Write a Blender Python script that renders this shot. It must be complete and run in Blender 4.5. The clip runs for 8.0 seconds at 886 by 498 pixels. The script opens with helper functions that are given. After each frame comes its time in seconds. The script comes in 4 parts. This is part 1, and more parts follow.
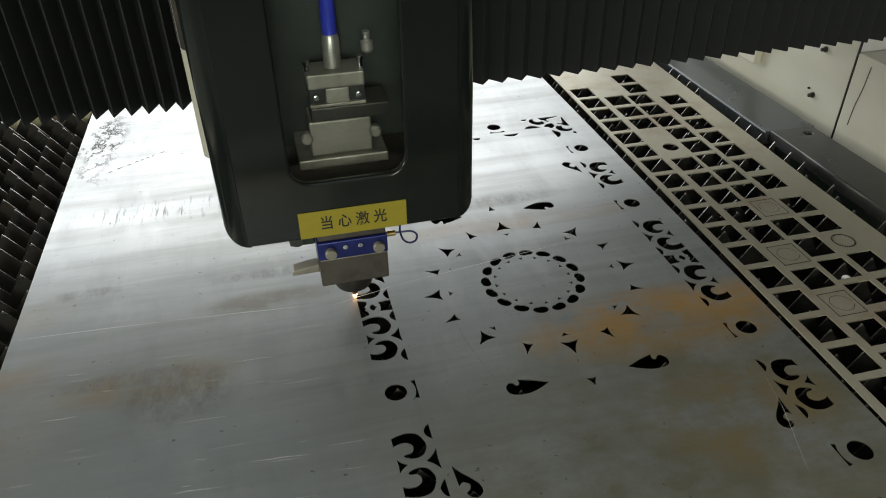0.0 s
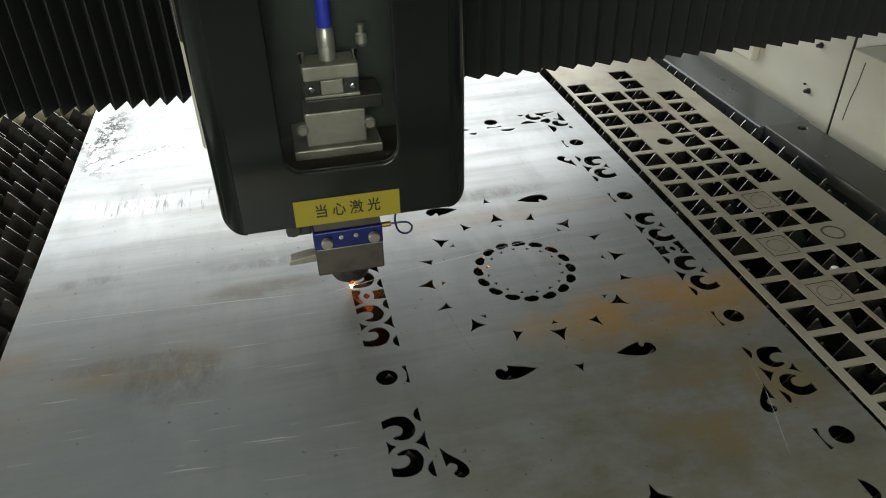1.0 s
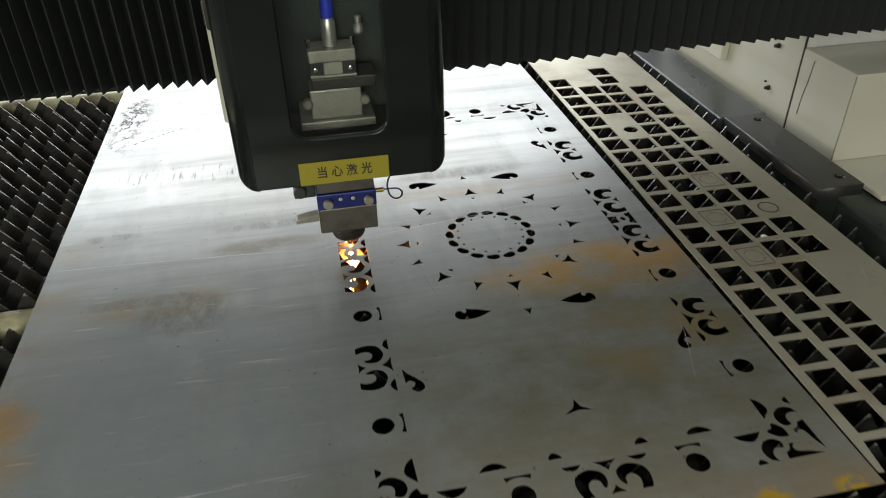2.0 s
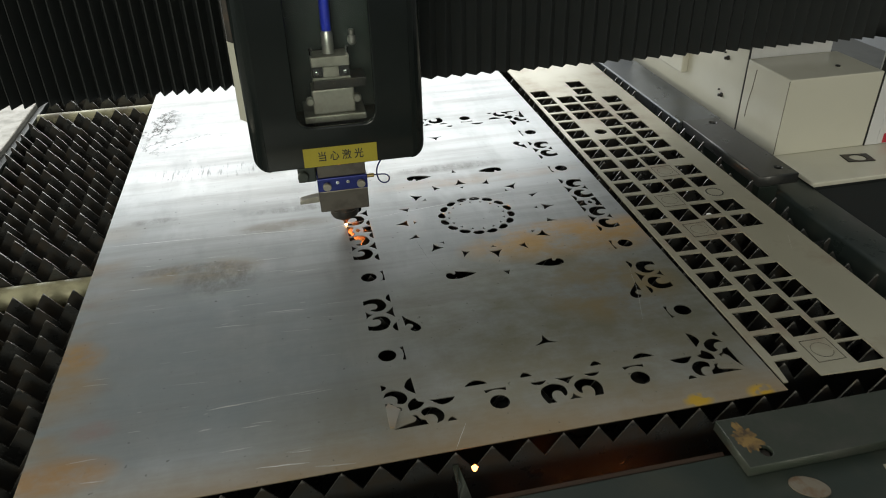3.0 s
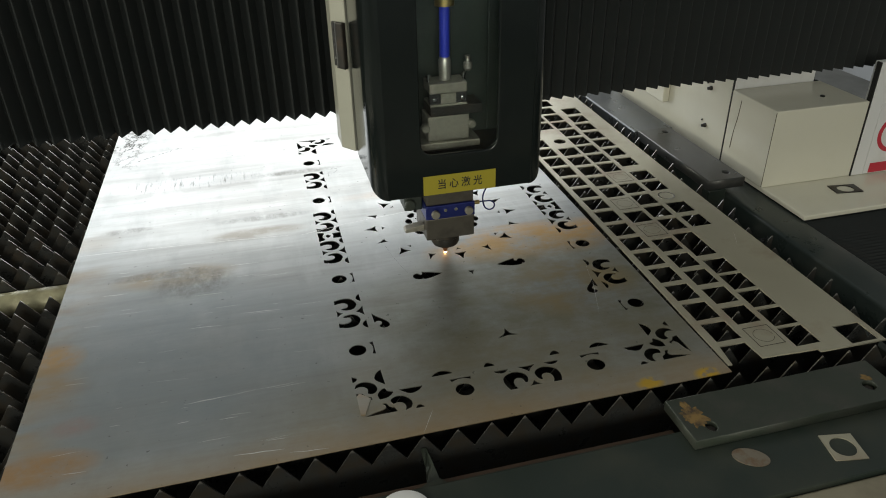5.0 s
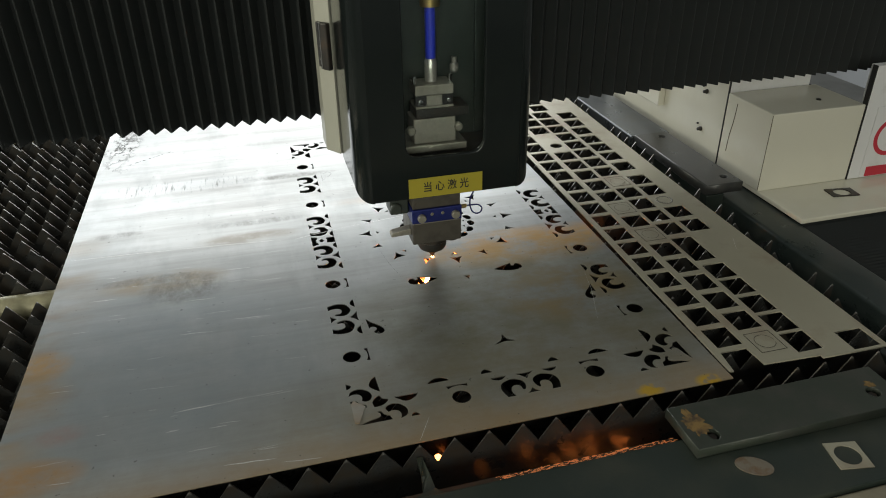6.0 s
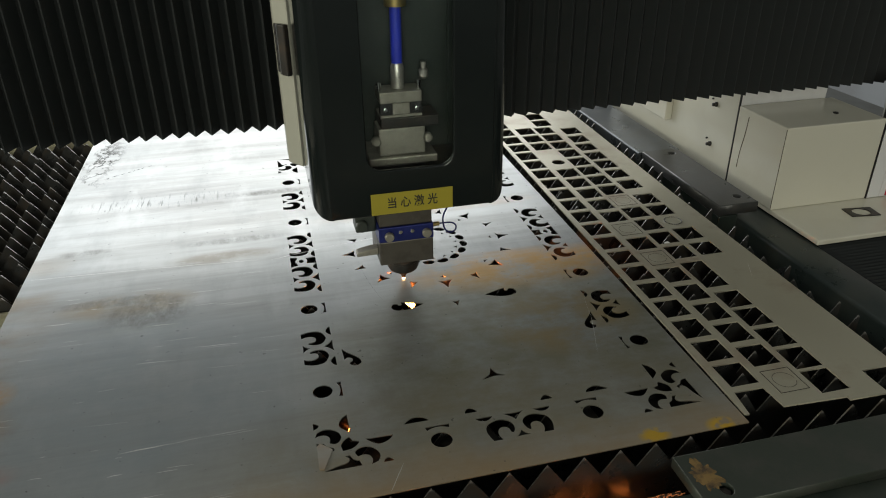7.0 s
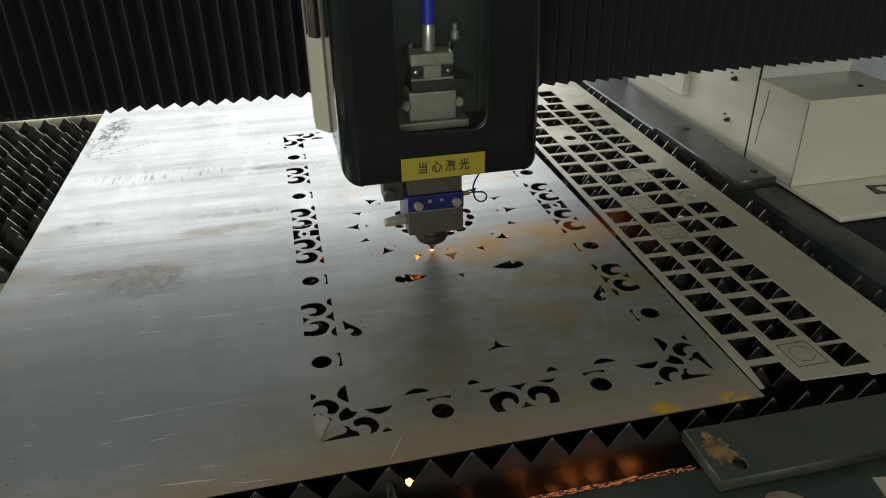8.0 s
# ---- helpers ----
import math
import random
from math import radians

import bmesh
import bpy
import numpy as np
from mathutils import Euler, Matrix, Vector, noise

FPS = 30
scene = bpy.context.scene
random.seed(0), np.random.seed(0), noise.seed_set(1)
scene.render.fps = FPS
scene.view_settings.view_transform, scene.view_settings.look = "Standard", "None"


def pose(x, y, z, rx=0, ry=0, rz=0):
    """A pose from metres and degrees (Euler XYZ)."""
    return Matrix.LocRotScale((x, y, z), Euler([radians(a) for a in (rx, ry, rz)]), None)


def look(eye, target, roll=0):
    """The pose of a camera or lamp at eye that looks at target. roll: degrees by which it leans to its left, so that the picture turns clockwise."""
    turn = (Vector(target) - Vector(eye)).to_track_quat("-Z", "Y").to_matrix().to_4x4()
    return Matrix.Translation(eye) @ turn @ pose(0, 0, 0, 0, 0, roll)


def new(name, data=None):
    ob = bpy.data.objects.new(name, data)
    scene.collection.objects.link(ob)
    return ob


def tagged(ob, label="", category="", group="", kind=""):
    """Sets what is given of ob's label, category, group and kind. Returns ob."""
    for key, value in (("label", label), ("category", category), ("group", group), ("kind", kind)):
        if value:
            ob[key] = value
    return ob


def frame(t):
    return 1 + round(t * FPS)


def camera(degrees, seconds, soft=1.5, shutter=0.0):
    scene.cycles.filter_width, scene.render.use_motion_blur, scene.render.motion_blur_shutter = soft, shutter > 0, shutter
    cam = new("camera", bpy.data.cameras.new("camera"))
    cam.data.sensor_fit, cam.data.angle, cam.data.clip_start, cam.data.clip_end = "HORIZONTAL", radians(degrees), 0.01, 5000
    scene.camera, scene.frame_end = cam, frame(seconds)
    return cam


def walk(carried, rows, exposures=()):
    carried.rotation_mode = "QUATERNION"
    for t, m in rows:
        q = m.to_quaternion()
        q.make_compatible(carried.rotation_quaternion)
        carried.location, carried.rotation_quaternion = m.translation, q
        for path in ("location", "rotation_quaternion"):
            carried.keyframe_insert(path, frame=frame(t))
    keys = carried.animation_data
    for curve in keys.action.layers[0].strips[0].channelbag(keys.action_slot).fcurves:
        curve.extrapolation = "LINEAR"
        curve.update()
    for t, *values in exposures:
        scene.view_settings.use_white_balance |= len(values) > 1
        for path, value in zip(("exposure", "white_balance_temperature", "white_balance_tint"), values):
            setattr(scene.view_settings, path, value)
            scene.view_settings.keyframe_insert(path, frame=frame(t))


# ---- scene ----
cam = camera(62.8, 8.0, soft=1.0, shutter=0.5)
PATH = [
    (0, (0.483, -0.251, 0.797), (0.87, 1.349, -0.339), -0.9),
    (0.5, (0.487, -0.265, 0.792), (0.866, 1.335, -0.348), -1.2),
    (1, (0.501, -0.287, 0.792), (0.869, 1.321, -0.34), -1.2),
    (1.5, (0.551, -0.37, 0.806), (0.873, 1.247, -0.326), -1.1),
    (3, (0.492, -0.791, 0.871), (0.831, 0.878, -0.177), -1.5),
    (3.5, (0.486, -0.854, 0.882), (0.849, 0.823, -0.145), -1.5),
    (4, (0.487, -0.878, 0.877), (0.889, 0.797, -0.138), -1.0),
    (4.5, (0.482, -0.88, 0.876), (0.896, 0.798, -0.13), -1.2),
    (6, (0.483, -0.857, 0.858), (0.927, 0.826, -0.129), -0.8),
    (6.5, (0.517, -0.796, 0.821), (0.963, 0.899, -0.142), -1.1),
    (7, (0.562, -0.752, 0.8), (0.983, 0.961, -0.142), -0.7),
    (7.5, (0.571, -0.774, 0.78), (0.947, 0.942, -0.176), -1.4),
    (8, (0.585, -0.739, 0.743), (0.963, 0.973, -0.219), -1.1),
]
walk(cam, [(t, look(eye, target, roll)) for t, eye, target, roll in PATH],
     [(0, 0.09), (1.7, 0.12), (3, 0.0), (4.7, 0.0), (6.0, -0.06), (8.0, -0.25)])
# ---- light ----
world = bpy.data.worlds.new("world")
scene.world = world
world.use_nodes = True
sky = world.node_tree.nodes.new("ShaderNodeTexSky")
sky.sky_type, sky.sun_disc = "NISHITA", False
sky.sun_elevation, sky.sun_rotation = radians(35), radians(0)
world.node_tree.links.new(sky.outputs[0], world.node_tree.nodes["Background"].inputs[0])
world.node_tree.nodes["Background"].inputs[1].default_value = 0.08


def window_light(name, m, width, height, watts, colour):
    """An area lamp set in one opening of the hall, for daylight and for fill."""
    data = bpy.data.lights.new(name, "AREA")
    data.shape, data.size, data.size_y, data.energy, data.color = "RECTANGLE", width, height, watts, colour
    ob = new(name, data)
    ob.matrix_world = m
    return ob


FLOOR = -0.85
window_light("window_light", look((-0.4, 5.96, 2.35), (-0.4, 0, 2.35)), 7.6, 5.7, 358, (0.97, 1.0, 0.985))
# back and west lamps are added fill for front-facing and left-facing surfaces
window_light("back_fill_light", look((-0.6, -4.96, 1.8), (-0.6, 0, 1.8)), 2.4, 1.6, 136, (1.0, 0.98, 0.82))
window_light("west_fill_light", look((-4.96, 0.2, 1.5), (0, 0.2, 1.5)), 3.0, 2.0, 195, (1.0, 0.965, 0.79))
window_light("skylight_light", look((0.9, -1.9, 5.68), (0.9, -1.9, 0)), 1.6, 5.0, 18, (1.0, 0.99, 0.86))


# ---- materials ----
def material(name, base, rough=0.5, metal=0.0, second=None, scale=8.0, amount=0.5, bump=0.0, grain=120.0,
             rough_var=0.0, stretch=(1, 1, 1), emit=0.0, coat=0.0, trans=0.0, alpha=1.0):
    """A surface with variation at two scales: broad stains between base and second, and a fine grain."""
    m = bpy.data.materials.new(name)
    m.use_nodes = True
    n, l = m.node_tree.nodes, m.node_tree.links
    b = n["Principled BSDF"]
    b.inputs["Base Color"].default_value = (*base, 1)
    b.inputs["Roughness"].default_value, b.inputs["Metallic"].default_value = rough, metal
    b.inputs["Coat Weight"].default_value = coat
    b.inputs["Transmission Weight"].default_value = trans
    b.inputs["Alpha"].default_value = alpha
    if emit:
        b.inputs["Emission Color"].default_value, b.inputs["Emission Strength"].default_value = (*base, 1), emit
        return m
    tc, mp = n.new("ShaderNodeTexCoord"), n.new("ShaderNodeMapping")
    mp.inputs["Scale"].default_value = stretch
    l.new(tc.outputs["Object"], mp.inputs[0])
    big, small = n.new("ShaderNodeTexNoise"), n.new("ShaderNodeTexNoise")
    big.inputs["Scale"].default_value, big.inputs["Detail"].default_value, big.inputs["Roughness"].default_value = scale, 6, 0.62
    small.inputs["Scale"].default_value, small.inputs["Detail"].default_value = grain, 3
    l.new(mp.outputs[0], big.inputs[0])
    l.new(mp.outputs[0], small.inputs[0])
    if second:
        ramp, mix = n.new("ShaderNodeValToRGB"), n.new("ShaderNodeMix")
        mix.data_type = "RGBA"
        ramp.color_ramp.elements[0].position, ramp.color_ramp.elements[1].position = 0.62 - 0.3 * amount, 0.78 - 0.2 * amount
        l.new(big.outputs[0], ramp.inputs[0])
        l.new(ramp.outputs[0], mix.inputs[0])
        mix.inputs[6].default_value, mix.inputs[7].default_value = (*base, 1), (*second, 1)
        l.new(mix.outputs[2], b.inputs["Base Color"])
    if rough_var:
        mr = n.new("ShaderNodeMapRange")
        mr.inputs[3].default_value, mr.inputs[4].default_value = max(0.02, rough - rough_var), min(1, rough + rough_var)
        mr.inputs[1].default_value, mr.inputs[2].default_value = 0.3, 0.7
        l.new(big.outputs[0], mr.inputs[0])
        l.new(mr.outputs[0], b.inputs["Roughness"])
    if bump:
        bp = n.new("ShaderNodeBump")
        bp.inputs["Strength"].default_value, bp.inputs["Distance"].default_value = bump, 0.001
        l.new(small.outputs[0], bp.inputs["Height"])
        l.new(bp.outputs[0], b.inputs["Normal"])
    return m


def sheet_steel():
    """Rolled steel: grey, banded across the sheet, with rust along two edges, tan stains, fine drag marks and painted
    near-right shade.
    """
    m = bpy.data.materials.new("rolled_steel")
    m.use_nodes = True
    n, l = m.node_tree.nodes, m.node_tree.links
    b = n["Principled BSDF"]
    tc = n.new("ShaderNodeTexCoord")
    xyz = n.new("ShaderNodeSeparateXYZ")
    l.new(tc.outputs["Object"], xyz.inputs[0])

    def noise_at(scale, stretch, detail=5, rough=0.6):
        mp, t = n.new("ShaderNodeMapping"), n.new("ShaderNodeTexNoise")
        mp.inputs["Scale"].default_value = stretch
        t.inputs["Scale"].default_value, t.inputs["Detail"].default_value, t.inputs["Roughness"].default_value = scale, detail, rough
        l.new(tc.outputs["Object"], mp.inputs[0])
        l.new(mp.outputs[0], t.inputs[0])
        return t.outputs[0]

    def remap(v, a, b2, c=0.0, d=1.0):
        r = n.new("ShaderNodeMapRange")
        for k, x in zip((1, 2, 3, 4), (a, b2, c, d)):
            r.inputs[k].default_value = x
        l.new(v, r.inputs[0])
        return r.outputs[0]

    def calc(op, a, b2):
        r = n.new("ShaderNodeMath")
        r.operation = op
        for k, x in enumerate((a, b2)):
            if isinstance(x, (int, float)):
                r.inputs[k].default_value = x
            else:
                l.new(x, r.inputs[k])
        return r.outputs[0]

    def blend(f, a, b2):
        r = n.new("ShaderNodeMix")
        r.data_type = "RGBA"
        l.new(f, r.inputs[0])
        for k, x in ((6, a), (7, b2)):
            if isinstance(x, tuple):
                r.inputs[k].default_value = (*x, 1)
            else:
                l.new(x, r.inputs[k])
        return r.outputs[2]

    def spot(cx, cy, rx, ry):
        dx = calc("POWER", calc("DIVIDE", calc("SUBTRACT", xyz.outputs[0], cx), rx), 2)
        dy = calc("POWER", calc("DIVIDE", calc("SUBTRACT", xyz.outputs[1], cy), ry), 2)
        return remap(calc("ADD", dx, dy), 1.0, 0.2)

    broad = noise_at(2.2, (1.0, 2.2, 1), 6)
    bands = noise_at(2.0, (0.5, 7, 1), 6, 0.65)
    drips = noise_at(3.2, (3.2, 0.8, 1), 5, 0.66)
    fine = noise_at(160, (0.12, 1, 1), 3)
    cloud = noise_at(7, (1, 1.3, 1), 6, 0.68)
    colour = blend(remap(broad, 0.35, 0.68), (0.485, 0.50, 0.495), (0.385, 0.405, 0.405))
    colour = blend(calc("MULTIPLY", remap(bands, 0.46, 0.70), 0.6), colour, (0.285, 0.285, 0.27))
    colour = blend(calc("MULTIPLY", remap(drips, 0.50, 0.74), 0.45), colour, (0.27, 0.29, 0.29))
    smear = noise_at(2.6, (3.0, 1.1, 1), 7, 0.58)
    colour = blend(calc("MULTIPLY", remap(smear, 0.54, 0.66), 0.40), colour, (0.56, 0.58, 0.58))
    # tan and orange stains, and a blue-grey tint at the near left
    # the broad olive patch also paints the weaker light at the near right
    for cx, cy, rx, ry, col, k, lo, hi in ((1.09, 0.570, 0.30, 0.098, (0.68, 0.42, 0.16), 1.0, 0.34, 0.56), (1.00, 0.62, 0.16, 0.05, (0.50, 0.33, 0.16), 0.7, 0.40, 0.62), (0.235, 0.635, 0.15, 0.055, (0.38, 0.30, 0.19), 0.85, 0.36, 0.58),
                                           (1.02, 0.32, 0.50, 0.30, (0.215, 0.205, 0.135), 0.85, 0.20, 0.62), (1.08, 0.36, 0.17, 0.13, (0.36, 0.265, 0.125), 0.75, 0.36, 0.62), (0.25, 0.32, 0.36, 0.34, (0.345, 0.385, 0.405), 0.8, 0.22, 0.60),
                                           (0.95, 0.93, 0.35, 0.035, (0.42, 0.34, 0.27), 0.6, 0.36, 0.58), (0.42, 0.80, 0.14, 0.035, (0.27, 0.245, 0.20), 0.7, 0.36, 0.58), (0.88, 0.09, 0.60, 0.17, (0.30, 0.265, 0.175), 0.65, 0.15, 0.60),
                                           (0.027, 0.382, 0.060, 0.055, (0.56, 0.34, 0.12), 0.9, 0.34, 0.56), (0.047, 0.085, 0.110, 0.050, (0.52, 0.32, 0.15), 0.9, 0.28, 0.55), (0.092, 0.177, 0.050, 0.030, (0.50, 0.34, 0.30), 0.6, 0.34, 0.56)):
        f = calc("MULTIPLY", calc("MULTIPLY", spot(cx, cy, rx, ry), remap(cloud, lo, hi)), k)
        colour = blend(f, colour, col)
    # rust creeping in from the near and outer edges
    drift = calc("ADD", calc("MULTIPLY", broad, 0.6), calc("MULTIPLY", cloud, 0.4))
    edge_x = remap(calc("ADD", xyz.outputs[0], remap(drift, 0.3, 0.7, 0.09, -0.09)), 0.10, 0.0)
    edge_y = remap(calc("ADD", xyz.outputs[1], remap(drift, 0.3, 0.7, 0.045, -0.045)), 0.085, -0.010)
    near = remap(xyz.outputs[1], 1.0, 0.5)
    flecks = remap(noise_at(5.5, (0.35, 1.0, 1), 4, 0.55), 0.47, 0.58)
    rust = calc("MULTIPLY", calc("MAXIMUM", calc("MULTIPLY", calc("MULTIPLY", edge_x, near), flecks), edge_y), 0.85)
    colour = blend(rust, colour, (0.39, 0.29, 0.175))
    for cx, cy in ((1.090, 0.012), (1.205, 0.008)):
        colour = blend(calc("MULTIPLY", spot(cx, cy, 0.030, 0.019), remap(noise_at(34, (1, 1.2, 1), 3, 0.5), 0.42, 0.50)), colour, (0.66, 0.43, 0.06))
    # grey scale marks near the far corner
    ridge = calc("ABSOLUTE", calc("SUBTRACT", noise_at(11, (1, 0.55, 1), 9, 0.74), 0.5), 0)
    patch = remap(noise_at(5, (1.4, 1.0, 1), 3), 0.45, 0.57)
    marks_f = calc("MULTIPLY", calc("MULTIPLY", spot(0.045, 1.53, 0.085, 0.24), patch), remap(ridge, 0.028, 0.003))
    colour = blend(calc("MULTIPLY", marks_f, 0.92), colour, (0.05, 0.045, 0.04))
    scuff = calc("MULTIPLY", spot(0.24, 1.165, 0.24, 0.055), remap(noise_at(52, (2.2, 0.22, 1), 5, 0.72), 0.53, 0.64))
    colour = blend(calc("MULTIPLY", scuff, 0.5), colour, (0.12, 0.12, 0.115))
    dirt = calc("ADD", marks_f, calc("MULTIPLY", scuff, 0.5))
    for cx, cy, rx, ry, k in ((0.275, 0.60, 0.10, 0.070, 0.85), (0.20, 0.655, 0.13, 0.022, 0.7), (0.45, 0.88, 0.15, 0.020, 0.7), (0.56, 1.152, 0.14, 0.020, 0.9), (0.10, 0.90, 0.07, 0.02, 0.6), (0.88, 1.02, 0.2, 0.03, 0.55)):
        rub = calc("MULTIPLY", spot(cx, cy, rx, ry), remap(noise_at(10, (3.5, 1.6, 1), 8, 0.80), 0.36, 0.70))
        colour = blend(calc("MULTIPLY", rub, k), colour, (0.15, 0.145, 0.125))
        dirt = calc("ADD", dirt, calc("MULTIPLY", rub, 0.4))
    specks = remap(noise_at(75, (1, 1, 1), 2), 0.70, 0.75)
    colour = blend(calc("MULTIPLY", specks, 0.6), colour, (0.08, 0.075, 0.065))
    l.new(colour, b.inputs["Base Color"])
    b.inputs["Metallic"].default_value = 0.86
    rough = calc("ADD", remap(bands, 0.3, 0.7, 0.425, 0.505), remap(cloud, 0.3, 0.7, -0.035, 0.035))
    rough = calc("ADD", rough, remap(fine, 0.35, 0.65, -0.03, 0.03))
    rough = calc("ADD", rough, calc("ADD", calc("MULTIPLY", rust, 0.18), calc("MULTIPLY", dirt, 0.30)))
    l.new(rough, b.inputs["Roughness"])
    bp = n.new("ShaderNodeBump")
    bp.inputs["Strength"].default_value, bp.inputs["Distance"].default_value = 0.045, 0.0005
    l.new(calc("ADD", fine, calc("MULTIPLY", cloud, 3.0)), bp.inputs["Height"])
    l.new(bp.outputs[0], b.inputs["Normal"])
    return m


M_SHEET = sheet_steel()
M_SCORE = material("bright_score", (0.8, 0.8, 0.78), 0.4, 0.35)
M_STEEL = material("machined_steel", (0.115, 0.105, 0.090), 0.42, 0.7, (0.085, 0.076, 0.066), 25, 0.5, 0.05, 400, 0.08)
M_PLATE = material("scrap_steel", (0.45, 0.425, 0.33), 0.42, 0.55, (0.34, 0.27, 0.20), 5.0, 0.40, 0.08, 250, 0.08)
def bright_tip_slats():
    """Dirty brown steel whose tips are coloured bright, for wear and for the window's glint."""
    m = material("slat_steel", (0.068, 0.070, 0.068), 0.32, 0.6, (0.070, 0.058, 0.045), 20, 0.6, 0.3, 200, 0.1)
    n, l = m.node_tree.nodes, m.node_tree.links
    b = n["Principled BSDF"]
    old = b.inputs["Base Color"].links[0].from_socket
    tc, xyz, mr, mix = n.new("ShaderNodeTexCoord"), n.new("ShaderNodeSeparateXYZ"), n.new("ShaderNodeMapRange"), n.new("ShaderNodeMix")
    mix.data_type = "RGBA"
    l.new(tc.outputs["Object"], xyz.inputs[0])
    l.new(xyz.outputs[2], mr.inputs[0])
    mr.inputs[1].default_value, mr.inputs[2].default_value = -0.009, -0.002
    l.new(mr.outputs[0], mix.inputs[0])
    l.new(old, mix.inputs[6])
    mix.inputs[7].default_value = (0.40, 0.39, 0.37, 1)
    l.new(mix.outputs[2], b.inputs["Base Color"])
    return m


M_SLAT = bright_tip_slats()
M_RIM = material("worn_glint_rim", (0.30, 0.295, 0.28), 0.30, 0.8, (0.12, 0.10, 0.08), 40, 0.6, 0.2, 300, 0.08)
M_FRAME = material("frame_paint", (0.020, 0.029, 0.024), 0.42, 0.1, (0.034, 0.040, 0.031), 9, 0.5, 0.12, 160, 0.1)
M_RAIL = material("rail_paint", (0.085, 0.095, 0.100), 0.33, 0.45, (0.11, 0.115, 0.112), 14, 0.5, 0.08, 200, 0.09)
M_RAILBAR = material("rail_bar_paint", (0.052, 0.054, 0.053), 0.34, 0.4, (0.085, 0.082, 0.075), 16, 0.5, 0.10, 200, 0.09)
M_RAILBEAM = material("rail_beam_paint", (0.030, 0.040, 0.038), 0.33, 0.1, (0.045, 0.052, 0.046), 9, 0.5, 0.10, 160, 0.1)
M_BEIGE = material("beige_paint", (0.655, 0.635, 0.535), 0.18, 0.0, (0.61, 0.585, 0.48), 3, 0.4, 0.08, 180, 0.02)
# the beige paint again, darkened for the shade the column stands in
M_SHADEDBEIGE = material("shaded_beige", (0.35, 0.35, 0.295), 0.4, 0.0, (0.31, 0.31, 0.26), 7, 0.4, 0.08, 180, 0.06)
M_BLACK = material("black_gloss", (0.0095, 0.0125, 0.0120), 0.12, 0.0, (0.008, 0.0105, 0.0105), 10, 0.5, 0.012, 300, 0.03)
M_FABRIC = material("bellows_cloth", (0.019, 0.0225, 0.0225), 0.65, 0.0, (0.024, 0.025, 0.024), 14, 0.5, 0.2, 260, 0.1)
M_YELLOW = material("label_yellow", (0.31, 0.26, 0.02), 0.5, 0.0, (0.34, 0.28, 0.02), 30, 0.3, 0.02, 200)
M_INK = material("ink_black", (0.012, 0.012, 0.012), 0.5)
M_BLUE = material("blue_anodised", (0.017, 0.026, 0.15), 0.35, 0.5, (0.025, 0.035, 0.20), 30, 0.4, 0.03, 300, 0.06)
M_HOSE = material("blue_hose", (0.02, 0.035, 0.42), 0.35, 0.0, (0.02, 0.03, 0.35), 30, 0.4, 0.03, 200)
M_ALU = material("aluminium", (0.50, 0.48, 0.44), 0.36, 0.75, (0.40, 0.385, 0.35), 25, 0.5, 0.05, 400, 0.08)
M_DARKMETAL = material("dark_metal", (0.05, 0.048, 0.045), 0.4, 0.7, (0.08, 0.06, 0.045), 30, 0.5, 0.06, 300, 0.08)
M_CABLE = material("cable_blue", (0.012, 0.016, 0.10), 0.4, 0.0, (0.01, 0.012, 0.07), 30, 0.4)
M_INNER = material("dull_aluminium", (0.30, 0.285, 0.24), 0.45, 0.6, (0.22, 0.21, 0.175), 25, 0.5, 0.05, 400, 0.08)
M_BAR = material("bar_paint", (0.036, 0.044, 0.034), 0.40, 0.2, (0.055, 0.056, 0.048), 14, 0.5, 0.1, 180, 0.1)
M_SMUDGE = material("dark_smudge", (0.025, 0.024, 0.022), 0.8, 0.0, (0.05, 0.045, 0.04), 60, 0.5)
M_SMUDGE.node_tree.nodes["Principled BSDF"].inputs["Specular IOR Level"].default_value = 0.15
M_CHROME = material("chrome", (0.6, 0.6, 0.6), 0.15, 1.0, (0.5, 0.5, 0.5), 30, 0.4, 0.02, 300, 0.05)
M_COPPER = material("copper", (0.35, 0.17, 0.09), 0.35, 0.9, (0.25, 0.12, 0.07), 40, 0.4, 0.03, 300, 0.05)
M_BRASS = material("brass", (0.45, 0.33, 0.13), 0.35, 0.9, (0.35, 0.25, 0.10), 40, 0.4, 0.03, 300, 0.05)
M_RUST = material("rust", (0.20, 0.125, 0.04), 0.85, 0.0, (0.06, 0.04, 0.022), 60, 0.6, 0.3, 200)
M_LIP = material("rusty_lip", (0.060, 0.036, 0.022), 0.7, 0.1, (0.06, 0.03, 0.018), 30, 0.5, 0.2, 200)
M_GRIME = material("brown_grime", (0.10, 0.075, 0.045), 0.8, 0.0, (0.05, 0.04, 0.025), 60, 0.5)
M_OFFCUT = material("tarnished_offcut", (0.24, 0.21, 0.165), 0.45, 0.5, (0.20, 0.12, 0.07), 40, 0.5, 0.1, 250, 0.08)
M_STEP = material("step_paint", (0.22, 0.20, 0.145), 0.5, 0.0, (0.16, 0.14, 0.10), 8, 0.4, 0.1, 160)
M_TUBE = material("greased_tube", (0.42, 0.40, 0.26), 0.45, 0.2, (0.14, 0.12, 0.08), 9, 0.6, 0.1, 150, 0.1)
M_WALL = material("hall_wall", (0.30, 0.31, 0.32), 0.85, 0.0, (0.24, 0.24, 0.24), 1.2, 0.5, 0.1, 40)
M_FLOOR = material("hall_floor", (0.16, 0.16, 0.15), 0.7, 0.0, (0.10, 0.10, 0.09), 1.5, 0.5, 0.1, 60)
